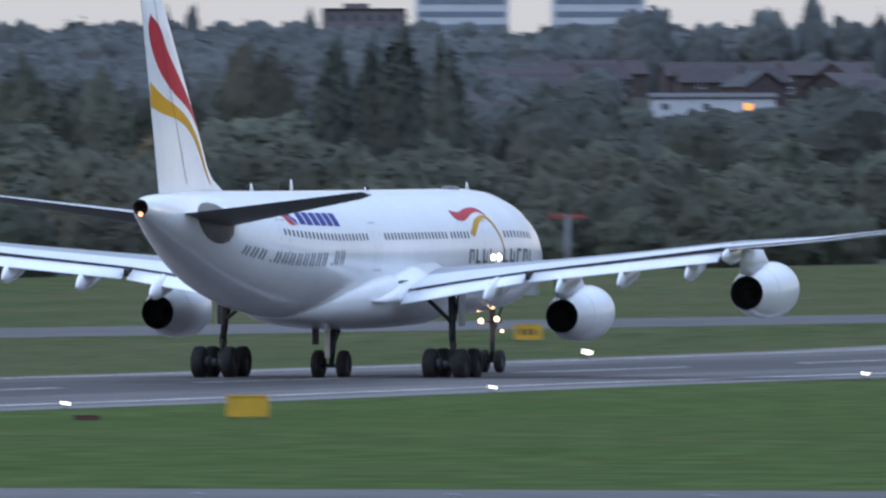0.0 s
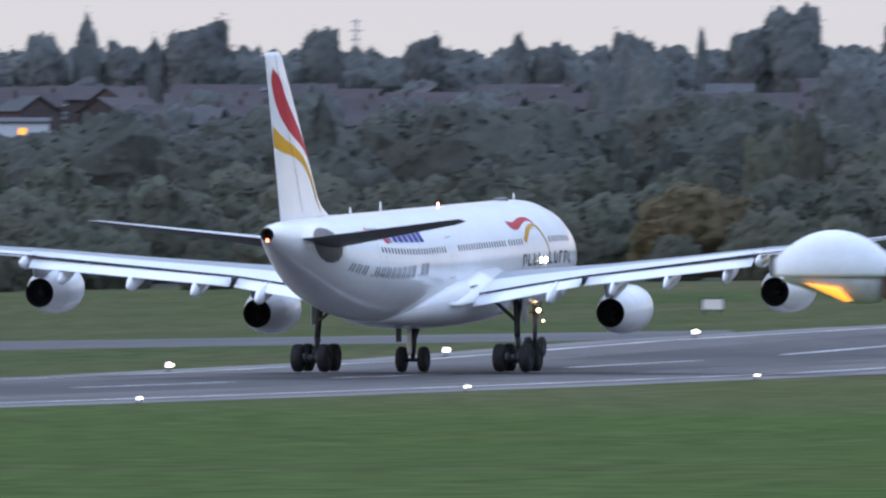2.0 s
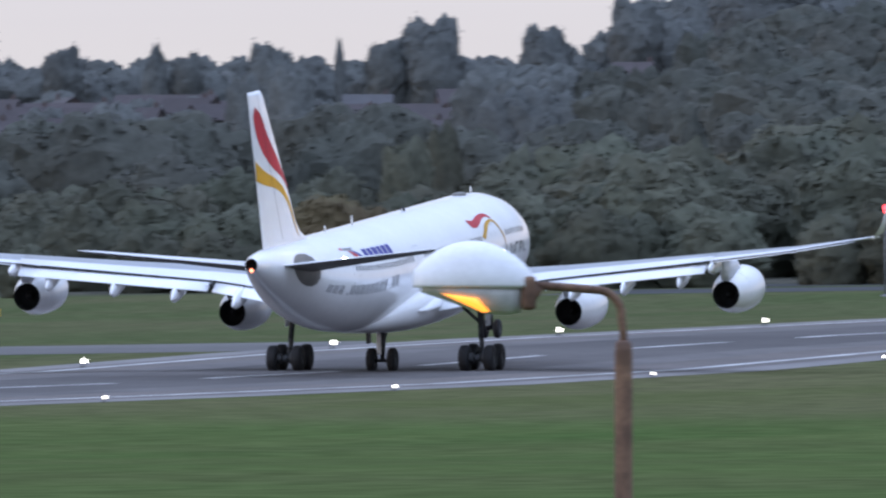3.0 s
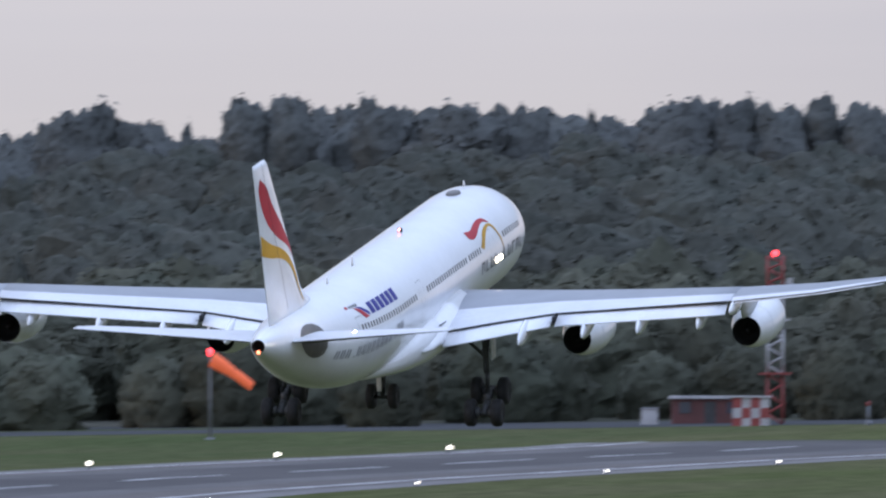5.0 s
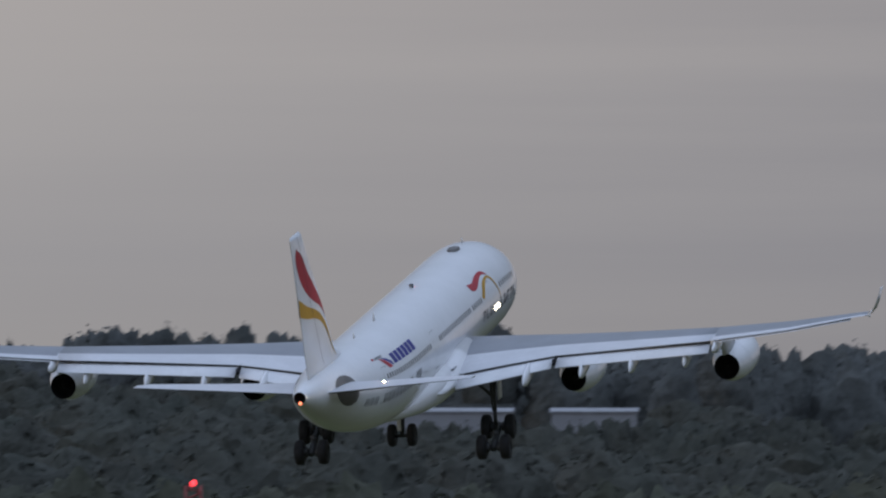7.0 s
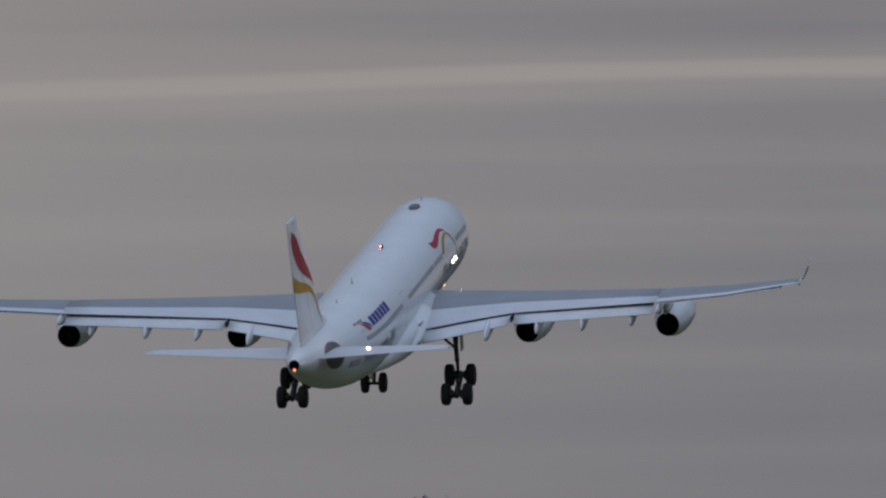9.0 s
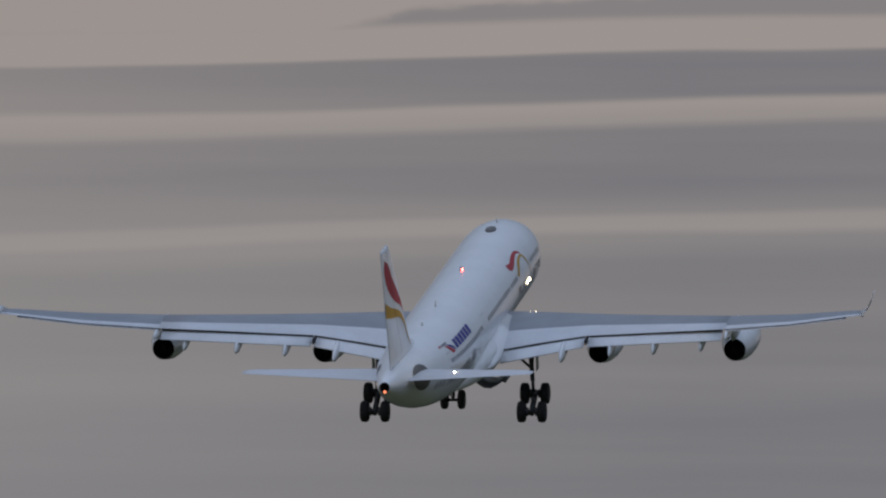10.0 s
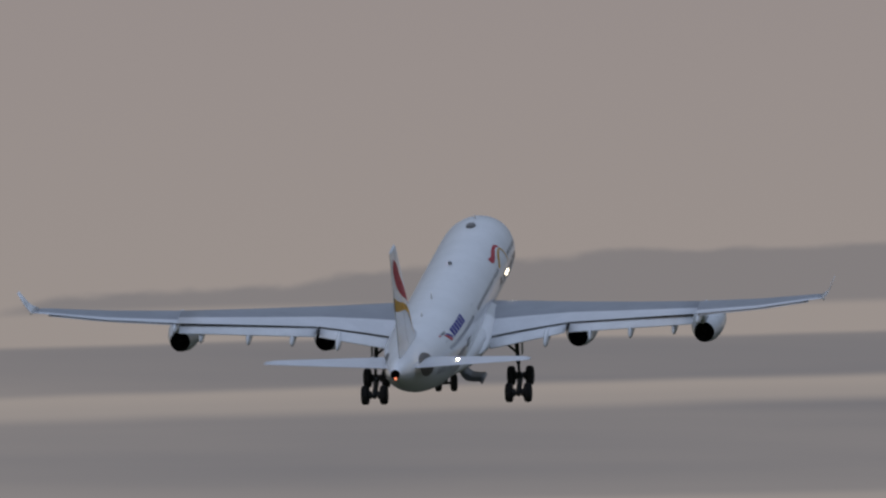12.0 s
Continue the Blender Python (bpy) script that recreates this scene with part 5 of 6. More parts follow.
# ---------------------------------------------------------------- buildings on the hill
def house(w, dp, eave, ridge, wall, roof, label, group="houses on the hill"):
    """Gabled house: walls, overhanging roof, chimney, windows with frames, door."""
    t = thing("house", label, "house", group)
    bm = bmesh.new()
    v = [bm.verts.new(p) for p in ((-w / 2, -dp / 2, -2), (w / 2, -dp / 2, -2), (w / 2, dp / 2, -2), (-w / 2, dp / 2, -2), (-w / 2, -dp / 2, eave), (w / 2, -dp / 2, eave), (w / 2, dp / 2, eave), (-w / 2, dp / 2, eave), (-w / 2, 0, ridge), (w / 2, 0, ridge))]
    for f in ((0, 1, 5, 4), (2, 3, 7, 6), (3, 2, 1, 0), (1, 2, 6, 9, 5), (3, 0, 4, 8, 7), (4, 5, 9, 8), (6, 7, 8, 9)):
        bm.faces.new([v[i] for i in f])
    wl = part("wall", bm, wall, t, smooth=False)
    bm = bmesh.new()
    o, th = 0.4, 0.18
    k = (ridge - eave) / (dp / 2)
    ring = lambda x: [(x, -dp / 2 - o, eave - o * k), (x, 0, ridge), (x, dp / 2 + o, eave - o * k), (x, dp / 2 + o, eave - o * k + th), (x, 0, ridge + th * 1.3), (x, -dp / 2 - o, eave - o * k + th)]
    loft(bm, [ring(-w / 2 - o), ring(w / 2 + o)])
    rf = part("roof", bm, roof, t, smooth=False)
    bm = bmesh.new()
    box(bm, w / 2 - 1.4, w / 2 - 0.6, 0.3, 0.9, ridge - 1.0, ridge + 1.0)
    box(bm, w / 2 - 1.3, w / 2 - 1.1, 0.45, 0.7, ridge + 1.0, ridge + 1.35)
    box(bm, w / 2 - 0.9, w / 2 - 0.7, 0.45, 0.7, ridge + 1.0, ridge + 1.35)
    part("chimney", bm, BRICK, rf, smooth=False)
    for x in (-w * 0.3, w * 0.3):
        for z in (0.9, 3.4):
            if z + 1.2 > eave:
                continue
            bm = bmesh.new()
            box(bm, x - 0.75, x + 0.75, -dp / 2 - 0.06, -dp / 2 + 0.05, z, z + 1.25)
            wf = part("window", bm, RENDER_WALL, wl, "white-framed window", smooth=False)
            bm = bmesh.new()
            for dx in (-0.36, 0.36):
                box(bm, x + dx - 0.31, x + dx + 0.31, -dp / 2 - 0.08, -dp / 2 - 0.03, z + 0.1, z + 1.15)
            part("pane", bm, PANE, wl, smooth=False)
    bm = bmesh.new()
    box(bm, -0.45, 0.45, -dp / 2 - 0.07, -dp / 2 + 0.05, 0, 2.05)
    part("door", bm, INK, wl, smooth=False)
    return t


def stand(az, el, height):
    """The distance at which a thing of that height, on the hill, tops out at that angle."""
    for d in range(1950, 4150, 10):
        if polar(az, d).z + height >= EYE_Z + d * math.tan(radians(el)):
            return d
    return 4150


def make_houses():
    kinds = [house(8.5, 8, 5.0, 7.6, BRICK, ROOF, "brick house with a red-brown tiled roof"),
             house(11, 8.5, 4.8, 7.8, RENDER_WALL, ROOF, "white rendered house with a brown tiled roof"),
             house(9, 8, 4.9, 7.4, BRICK, ROOF_GREY, "brick house with a grey slate roof"),
             house(20, 8.0, 4.6, 7.0, BRICK, ROOF, "long brick terrace with a red-brown tiled roof")]
    spots = []
    rng = np.random.default_rng(11)
    for d, az0, az1, step in ((2900, -15.9, -13.7, 0.6), (3080, -16.0, -13.8, 0.5), (3250, -16.0, -13.7, 0.42), (3400, -16.0, -12.4, 0.36), (3530, -16.0, -12.4, 0.33), (3660, -16.4, -12.3, 0.32), (3800, -16.4, -12.3, 0.30), (3950, -17.0, -12.2, 0.28)):
        az = az0
        while az < az1:
            spots.append((az + rng.uniform(-.06, .06), d + rng.uniform(-40, 40), int(rng.choice([0, 0, 0, 2, 3, 3, 3])), rng.uniform(-30, 30) + (90 if rng.random() < 0.2 else 0)))
            az += step * rng.uniform(0.8, 1.2)
    for az, d, k, rot in ((-10.42, 3700, 1, 10), (-10.56, 3690, 0, 30), (-10.33, 3720, 3, 5), (-10.5, 3760, 2, 80), (-11.05, 3800, 0, 10), (-10.62, 3660, 2, 15)):
        spots.append((az, d, k, rot))
    spots = [q for q in spots if not any(a0 - 0.2 < q[0] < a1 + 0.2 and q[1] < 3650 for a0, a1, low in CLEAR)]
    for az, d, k, rot in spots:
        p = polar(az, d)
        m = pose(p.x, p.y, p.z, 0, 0, -az + rot)
        copy_thing(kinds[k], m)
    drop(kinds)
    # white house with solar panels
    h = house(9.5, 7.5, 3.0, 5.6, RENDER_WALL, ROOF_GREY, "white house with solar panels on a grey roof", "")
    p = polar(-13.53, stand(-13.53, 0.358, 5.8))
    h.matrix_basis = pose(p.x, p.y, p.z, 0, 0, 13.5 + 12)
    for i in range(3):
        bm = bmesh.new()
        x = -3.2 + i * 2.3
        sl = math.atan2(2.6, 3.75)
        box(bm, x, x + 2.0, -1.4, 1.4, 0, 0.06, 0.0, Matrix.Translation((0, -1.9, 4.55)) @ Matrix.Rotation(sl, 4, "X"))
        part("solar_panel", bm, PANEL, h, "glossy blue-grey solar panel", smooth=False)
    # long white sheds
    for az, el, wide, ht, dp, lab in ((-15.28, 0.408, 0.35, 4.0, 9, "long low white building with a lit doorway"), (-12.45, 0.54, 0.16, 3.5, 7, "small white-walled building among trees"),
                                      (-9.50, 0.672, 0.50, 5.0, 12, "long pale metal shed behind the trees"), (-9.02, 0.672, 0.24, 5.0, 10, "pale metal shed behind the trees"), (-14.45, .495, 0.11, 5, 8, "small gabled house with a pale roof edge")):
        d = min(3960, stand(az, el, ht))
        w = radians(wide) * d
        t = thing("shed", lab, "building")
        p = polar(az, d)
        zt = EYE_Z + d * math.tan(radians(el))
        bm = bmesh.new()
        box(bm, -w / 2, w / 2, -dp / 2, dp / 2, p.z - zt - 1.5, 0)
        wl = part("wall", bm, TOWER_WALL if az < -12 else SHED, t, smooth=False)
        bm = bmesh.new()
        loft(bm, [[(x, -dp / 2 - .3, -0.1), (x, -dp / 2 - .3, 0.15), (x, 0, 0.9), (x, dp / 2 + .3, 0.15), (x, dp / 2 + .3, -0.1)] for x in (-w / 2 - .3, w / 2 + .3)])
        part("roof", bm, ROOF_GREY if az < -12 else SHED, t, smooth=False)
        for i in range(3 if az < -12 else 0):
            bm = bmesh.new()
            x = -w / 2 + w * (i + 0.35) / 3
            box(bm, x - 0.6, x + 0.6, -dp / 2 - 0.05, -dp / 2 + 0.05, -ht * 0.52, -ht * 0.25)
            lit = i == 2 and wide == 0.35
            part("lit_window" if lit else "window", bm, SODIUM if lit else PANE, wl, "window glowing orange" if lit else "", smooth=False)
        t.matrix_basis = pose(p.x, p.y, zt, 0, 0, -az)


def tower(w, h, floors):
    t = thing("tower_block", "pale grey-blue residential tower block on the skyline", "building", "tower blocks")
    bm = bmesh.new()
    box(bm, -w / 2, w / 2, -8, 8, 0, h)
    wl = part("wall", bm, TOWER_WALL, t, smooth=False)
    bm = bmesh.new()
    box(bm, -w * 0.2, w * 0.15, -4, 4, h, h + 3.2)
    part("roof_house", bm, TOWER_WALL, t, smooth=False)
    st = h / floors
    for i in range(floors):
        bm = bmesh.new()
        box(bm, -w / 2 + 0.8, w / 2 - 0.8, -8.08, -7.9, i * st + 1.0, i * st + 2.3)
        wb = part("window_band", bm, TOWER_BAND, wl, smooth=False)
    return t


def make_skyline_buildings():
    d = 4650
    first = tower(21.3, 62, 21)
    z = polar(-15.985, d).z - 0.4
    p = polar(-15.985, d)
    first.matrix_basis = pose(p.x, p.y, z, 0, 0, 16)
    p = polar(-15.602, d)
    copy_thing(first, pose(p.x, p.y, z, 0, 0, 16))
    # flat-roofed dark flats
    d = 4450
    t = thing("apartment_block", "dark brown flat-roofed apartment block on the ridge", "building")
    bm = bmesh.new()
    box(bm, -9.2, 9.2, -6, 6, -26, 0)
    box(bm, -4.5, 1.0, -4, 4, 0, 1.4)
    wl = part("wall", bm, FLATS_WALL, t, smooth=False)
    bm = bmesh.new()
    box(bm, -9, 9, -6.4, 6.4, 0.0, 0.35)
    part("roof", bm, ROOF_GREY, t, smooth=False)
    for i in range(2):
        for k in range(6):
            bm = bmesh.new()
            box(bm, -7.8 + k * 2.7, -6.4 + k * 2.7, -6.05, -5.9, -2.4 - 2.8 * i, -1.1 - 2.8 * i)
            part("window", bm, PANE, wl, smooth=False)
    p = polar(-16.26, d)
    t.matrix_basis = pose(p.x, p.y, EYE_Z + d * math.tan(radians(0.655)), 0, 0, 16)
    # lattice pylon
    d = 4600
    t = thing("pylon", "thin lattice electricity pylon on the horizon", "pylon")
    p = polar(-14.243, d)
    bm = bmesh.new()
    H = EYE_Z + d * math.tan(radians(0.70)) - p.z
    wd = lambda u: 1.5 * (1 - u) + 0.22
    for sx in (-1, 1):
        for sy in (-1, 1):
            tube(bm, [(sx * wd(0), sy * wd(0), 0), (sx * wd(1), sy * wd(1), H)], 0.10, 5)
    for i in range(10):
        u, v = i / 10, (i + 1) / 10
        s = 1 if i % 2 else -1
        for sy in (-1, 1):
            tube(bm, [(s * wd(u), sy * wd(u), u * H), (-s * wd(v), sy * wd(v), v * H)], 0.09, 4)
    part("tower_frame", bm, SHED, t)
    for z, w in ((H * 0.97, 1.1), (H * 0.88, 1.5), (H * 0.79, 1.2)):
        bm = bmesh.new()
        tube(bm, [(-w, 0, z), (0, 0, z + 0.3), (w, 0, z)], 0.13, 5)
        part("cross_arm", bm, SHED, t)
    t.matrix_basis = pose(p.x, p.y, p.z, 0, 0, 14)


make_houses()
make_skyline_buildings()


# ---------------------------------------------------------------- airfield furniture
def board(name, label, category, w, h, x, y, rot, face, legs=0.35, bars=0, bar_mat=None, group=""):
    """Boxed airfield sign on short legs, with frame and plain marks on its face."""
    t = thing(name, label, category, group)
    bm = bmesh.new()
    box(bm, -w / 2, w / 2, -0.13, 0.13, legs, legs + h, 0.03)
    part("panel", bm, face, t, smooth=False)
    bm = bmesh.new()
    for a in (-w / 2, w / 2):
        box(bm, a - 0.04, a + 0.04, -0.16, 0.16, legs - 0.03, legs + h + 0.03)
    box(bm, -w / 2, w / 2, -0.16, 0.16, legs + h - 0.02, legs + h + 0.04)
    box(bm, -w / 2, w / 2, -0.16, 0.16, legs - 0.04, legs + 0.02)
    part("frame", bm, face if face is SIGN_YELLOW else SIGN_BLACK, t, smooth=False)
    for a in (-w * 0.36, w * 0.36):
        bm = bmesh.new()
        tube(bm, [(a, 0, -0.2), (a, 0, legs)], 0.05, 8)
        part("leg", bm, SIGN_BLACK, t)
    for i in range(bars):
        bm = bmesh.new()
        x0 = -w * 0.32 + i * w * 0.68 / bars
        box(bm, x0, x0 + w * 0.4 / bars, -0.137, -0.128, legs + h * 0.28, legs + h * 0.72)
        part("mark", bm, bar_mat, t, smooth=False)
    t.matrix_basis = pose(x, y, ground_z(x, y), 0, 0, rot)
    return t


def make_airfield():
    board("airfield_sign", "yellow boxed airfield sign standing in the grass", "sign", 1.46, 0.72, -213, 715, 17, SIGN_YELLOW, 0.12, 0, None, "airfield signs")
    board("airfield_sign", "yellow boxed airfield sign beyond the runway", "sign", 1.45, 0.78, -307, 1085, 15, SIGN_YELLOW, 0.15, 3, SIGN_BLACK, "airfield signs")
    board("airfield_sign", "pale blank airfield board beyond the runway", "sign", 1.45, 0.75, -312, 1326, 14, SIGN_INK, 0.3, 0, None, "airfield signs")
    for i, (az, d) in enumerate(((-14.25, 1480), (-14.45, 1500))):
        p = polar(az, d)
        board("airfield_sign", "small yellow airfield sign in the far grass", "sign", 1.1, 0.55, p.x, p.y, -az, SIGN_YELLOW, 0.2, 2, SIGN_BLACK, "airfield signs")
    p = polar(-14.70, 378)
    s = board("mandatory_sign", "red and yellow runway holding sign with pale marks", "sign", 1.95, 0.46, p.x + 0.2, p.y, 14, SIGN_RED, 0.03, 6, SIGN_INK)
    bm = bmesh.new()
    box(bm, -1.22, -0.99, -0.13, 0.13, 0.03, 0.49, 0.03)
    part("end_panel", bm, SIGN_YELLOW, s, "yellow end panel", smooth=False)
    # runway guard light
    p = polar(-13.48, 428)
    t = thing("guard_light", "twin amber guard light glowing beside the taxiway", "airfield light")
    bm = bmesh.new()
    box(bm, -0.17, 0.17, -0.05, 0.12, 0.1, 0.36, 0.02)
    part("housing", bm, SIGN_BLACK, t, smooth=False)
    bm = bmesh.new()
    tube(bm, [(0, 0, -0.1), (0, 0, 0.12)], 0.04, 8)
    part("leg", bm, SIGN_BLACK, t)
    for x in (-0.08, 0.08):
        bm = bmesh.new()
        tube(bm, [(x, -0.05, 0.23), (x, -0.07, 0.23), (x, -0.09, 0.23)], [0.065, 0.06, 0.02], 14)
        part("lens", bm, AMBER_GLOW, t, "glowing amber lens")
    t.matrix_basis = pose(p.x, p.y, p.z, 0, 0, 13.5)
    # taxiway studs
    for i in range(14):
        x = -150 + i * 6.0
        y = 442 - 0.1 * (x + 700) / 20
        t = thing("taxiway_stud", "flat dull grey taxiway centreline stud", "airfield light", "taxiway studs")
        bm = bmesh.new()
        tube(bm, [(0, 0, 0), (0, 0, 0.03), (0, 0, 0.045)], [0.16, 0.15, 0.08], 12)
        part("body", bm, INK_SOFT, t)
        t.matrix_basis = pose(x, y, ground_z(x, y) + 0.08)
    # pale equipment cabin
    p = polar(-15.83, 1440)
    t = thing("equipment_cabin", "pale grey equipment cabin on the far grass", "cabin")
    bm = bmesh.new()
    box(bm, -1.4, 1.4, -1.1, 1.1, -0.3, 1.9, 0.03)
    part("body", bm, SHED, t, smooth=False)
    bm = bmesh.new()
    box(bm, -1.5, 1.5, -1.2, 1.2, 1.9, 2.05, 0.03)
    part("roof", bm, ROOF_GREY, t, smooth=False)
    bm = bmesh.new()
    box(bm, -0.4, 0.4, -1.13, -1.08, -0.1, 1.7)
    part("door", bm, GEAR, t, smooth=False)
    t.matrix_basis = pose(p.x, p.y, p.z, 0, 0, 15.8)
    # low red marker board
    p = polar(-17.04, 735)
    board("marker_board", "low orange-red marker board lying in the grass", "marker", 0.85, 0.12, p.x, p.y, 17, BEACON_RED, 0.02)
    # crossbar aerial at the far edge of the field
    p = polar(-15.688, 1500)
    top = EYE_Z + 1500 * math.tan(radians(0.080)) - p.z
    t = thing("crossbar_aerial", "grey post with a dull red crossbar in the far grass", "aerial")
    bm = bmesh.new()
    tube(bm, [(0, 0, -0.3), (0, 0, top * 0.5), (0, 0, top)], [0.24, 0.2, 0.16], 10)
    box(bm, -0.5, 0.5, -0.5, 0.5, -0.3, 0.2, 0.03)
    part("post", bm, INK_SOFT, t)
    bm = bmesh.new()
    box(bm, -1.35, 1.35, -0.12, 0.12, top - 0.3, top - 0.02, 0.03)
    for x in (-1.2, -0.6, 0.6, 1.2):
        box(bm, x - 0.06, x + 0.06, -0.1, 0.1, top - 0.02, top + 0.2)
    part("crossbar", bm, BEACON_RED, t, "dull red crossbar", smooth=False)
    t.matrix_basis = pose(p.x, p.y, p.z, 0, 0, 15.7)
    make_mast()
    make_windsock()


def make_mast():
    """Red and white lattice aerial mast with obstruction lamp, and its chequered hut."""
    d = 1610
    p = polar(-10.147, d)
    t = thing("aerial_mast", "red and white lattice aerial mast with a red lamp", "mast")
    H = EYE_Z + d * math.tan(radians(0.465)) - p.z
    for k, (u0, u1, mat) in enumerate(((0, .30, BEACON_RED), (.30, .56, BEACON_WHITE), (.56, .80, BEACON_WHITE), (.80, 1.0, BEACON_RED))):
        bm = bmesh.new()
        w = 0.6
        for sx in (-1, 1):
            for sy in (-1, 1):
                tube(bm, [(sx * w, sy * w, H * u0), (sx * w, sy * w, H * u1)], 0.11, 6)
        n = 5
        for i in range(n):
            z0, z1 = H * (u0 + (u1 - u0) * i / n), H * (u0 + (u1 - u0) * (i + 1) / n)
            s = 1 if i % 2 else -1
            for q in (-1, 1):
                tube(bm, [(-s * w, q * w, z0), (s * w, q * w, z1)], 0.085, 5)
                tube(bm, [(q * w, -s * w, z0), (q * w, s * w, z1)], 0.085, 5)
        part("mast_section", bm, mat, t, "painted lattice section")
    for u, sz in ((0.30, 1.25), (0.62, 1.15), (0.80, 1.1)):
        bm = bmesh.new()
        box(bm, -sz, sz, -1.0, 1.0, H * u - 0.08, H * u + 0.08)
        part("platform", bm, BEACON_WHITE if u > .5 else BEACON_RED, t, smooth=False)
    bm = bmesh.new()
    tube(bm, [(0, 0, H), (0, 0, H + 0.2), (0, 0, H + 0.4), (0, 0, H + 0.45)], [0.15, 0.24, 0.2, 0.05], 12)
    part("obstruction_lamp", bm, RED_GLOW, t, "glowing red obstruction lamp")
    bm = bmesh.new()
    tube(bm, [(0.4, -0.3, H * .84), (1.15, -0.5, H * .84)], 0.06, 6)
    box(bm, 0.9, 1.4, -0.7, -0.4, H * .81, H * .87)
    part("antenna_box", bm, BEACON_WHITE, t, smooth=False)
    t.matrix_basis = pose(p.x, p.y, p.z, 0, 0, 10)
    q = polar(-10.215, d - 12)
    h = thing("chequered_hut", "red and white chequered equipment hut", "hut")
    bm = bmesh.new()
    box(bm, -1.45, 1.45, -1.2, 1.2, -0.3, 2.2, 0.02)
    part("wall", bm, BEACON_WHITE, h, smooth=False)
    for i in range(4):
        for k in range(3):
            if (i + k) % 2:
                continue
            bm = bmesh.new()
            box(bm, -1.45 + i * 0.725, -1.45 + (i + 1) * 0.725, -1.225, -1.19, -0.2 + k * 0.8, 0.6 + k * 0.8)
            part("panel", bm, BEACON_RED, h, "red painted square", smooth=False)
    bm = bmesh.new()
    box(bm, -1.6, 1.6, -1.35, 1.35, 2.2, 2.35, 0.02)
    part("roof", bm, BEACON_WHITE, h, smooth=False)
    h.matrix_basis = pose(q.x, q.y, q.z, 0, 0, 10)
    # low red-roofed shelter and posts with lamps
    q = polar(-10.335, d + 15)
    h = thing("equipment_shelter", "low dull red shelter with a pale flat roof", "shelter")
    bm = bmesh.new()
    box(bm, -2.9, 2.9, -1.5, 1.5, -0.3, 1.95, 0.03)
    part("wall", bm, SHELTER_RED, h, smooth=False)
    bm = bmesh.new()
    box(bm, -3.1, 3.1, -1.8, 1.8, 1.95, 2.2, 0.03)
    part("roof", bm, BEACON_WHITE, h, smooth=False)
    for x in (-1.9, 0.1, 1.9):
        bm = bmesh.new()
        box(bm, x - 0.45, x + 0.45, -1.56, -1.48, 0.0 if x == 0.1 else 0.8, 1.7)
        part("door" if x == 0.1 else "window", bm, GEAR if x == 0.1 else PANE, h, smooth=False)
    h.matrix_basis = pose(q.x, q.y, q.z, 0, 0, 12)
    q = polar(-10.50, d + 10)
    h = thing("equipment_box", "small pale equipment box beside the red shelter", "box")
    bm = bmesh.new()
    box(bm, -0.65, 0.65, -0.5, 0.5, -0.3, 1.25, 0.04)
    part("body", bm, BEACON_WHITE, h, smooth=False)
    bm = bmesh.new()
    box(bm, -0.72, 0.72, -0.57, 0.57, 1.25, 1.36, 0.03)
    part("lid", bm, SHED, h, smooth=False)
    h.matrix_basis = pose(q.x, q.y, q.z, 0, 0, 10)
    for az, hh, dd in ((-9.655, 3.1, 1600), (-9.375, 3.6, 1600), (-9.885, 1.5, 1590)):
        q = polar(az, dd)
        t = thing("lamp_post", "slim post with a small red obstruction lamp", "post", "obstruction posts")
        bm = bmesh.new()
        tube(bm, [(0, 0, -0.2), (0, 0, hh)], 0.10, 8)
        box(bm, -0.2, 0.2, -0.2, 0.2, -0.2, 0.35)
        part("pole", bm, INK_SOFT, t)
        bm = bmesh.new()
        tube(bm, [(0, 0, hh), (0, 0, hh + 0.1), (0, 0, hh + 0.3), (0, 0, hh + 0.34)], [0.1, 0.17, 0.15, 0.04], 10)
        part("lamp", bm, RED_GLOW if az not in (-9.655, -9.885) else BEACON_RED, t, "red lamp")
        t.matrix_basis = pose(q.x, q.y, q.z)


def make_windsock():
    d = 1545
    p = polar(-11.735, d)
    t = thing("windsock", "lit orange windsock streaming from a slim pole", "windsock")
    H = EYE_Z + d * math.tan(radians(0.185)) - p.z
    bm = bmesh.new()
    tube(bm, [(0, 0, -0.3), (0, 0, H * 0.5), (0, 0, H)], [0.12, 0.09, 0.06], 10)
    box(bm, -0.35, 0.35, -0.35, 0.35, -0.3, 0.15)
    part("pole", bm, INK_SOFT, t)
    n = 5
    for i in range(n):
        bm = bmesh.new()
        rings = []
        for k in range(3):
            u = (i + k / 2) / n
            x, z = 0.1 + 3.1 * u, H - 0.25 - 1.75 * u - 0.35 * u * u
            r = 0.50 - 0.22 * u + 0.03 * math.sin(9 * u)
            rings.append([(x + r * 0.45 * math.sin(a), r * math.cos(a), z + r * math.sin(a)) for a in (j * 2 * math.pi / 16 for j in range(16))])
        loft(bm, rings, cap0=False, cap1=False)
        part("sock_segment", bm, SOCK, t, "orange fabric segment, its lit look put in as glow")
    bm = bmesh.new()
    tube(bm, [(0, 0, H), (0, 0, H + 0.3), (0, 0, H + 0.55), (0, 0, H + 0.6)], [0.1, 0.2, 0.17, 0.04], 10)
    part("obstruction_lamp", bm, RED_GLOW, t, "glowing red lamp")
    t.matrix_basis = pose(p.x, p.y, p.z, 0, 0, 11.7)


make_airfield()


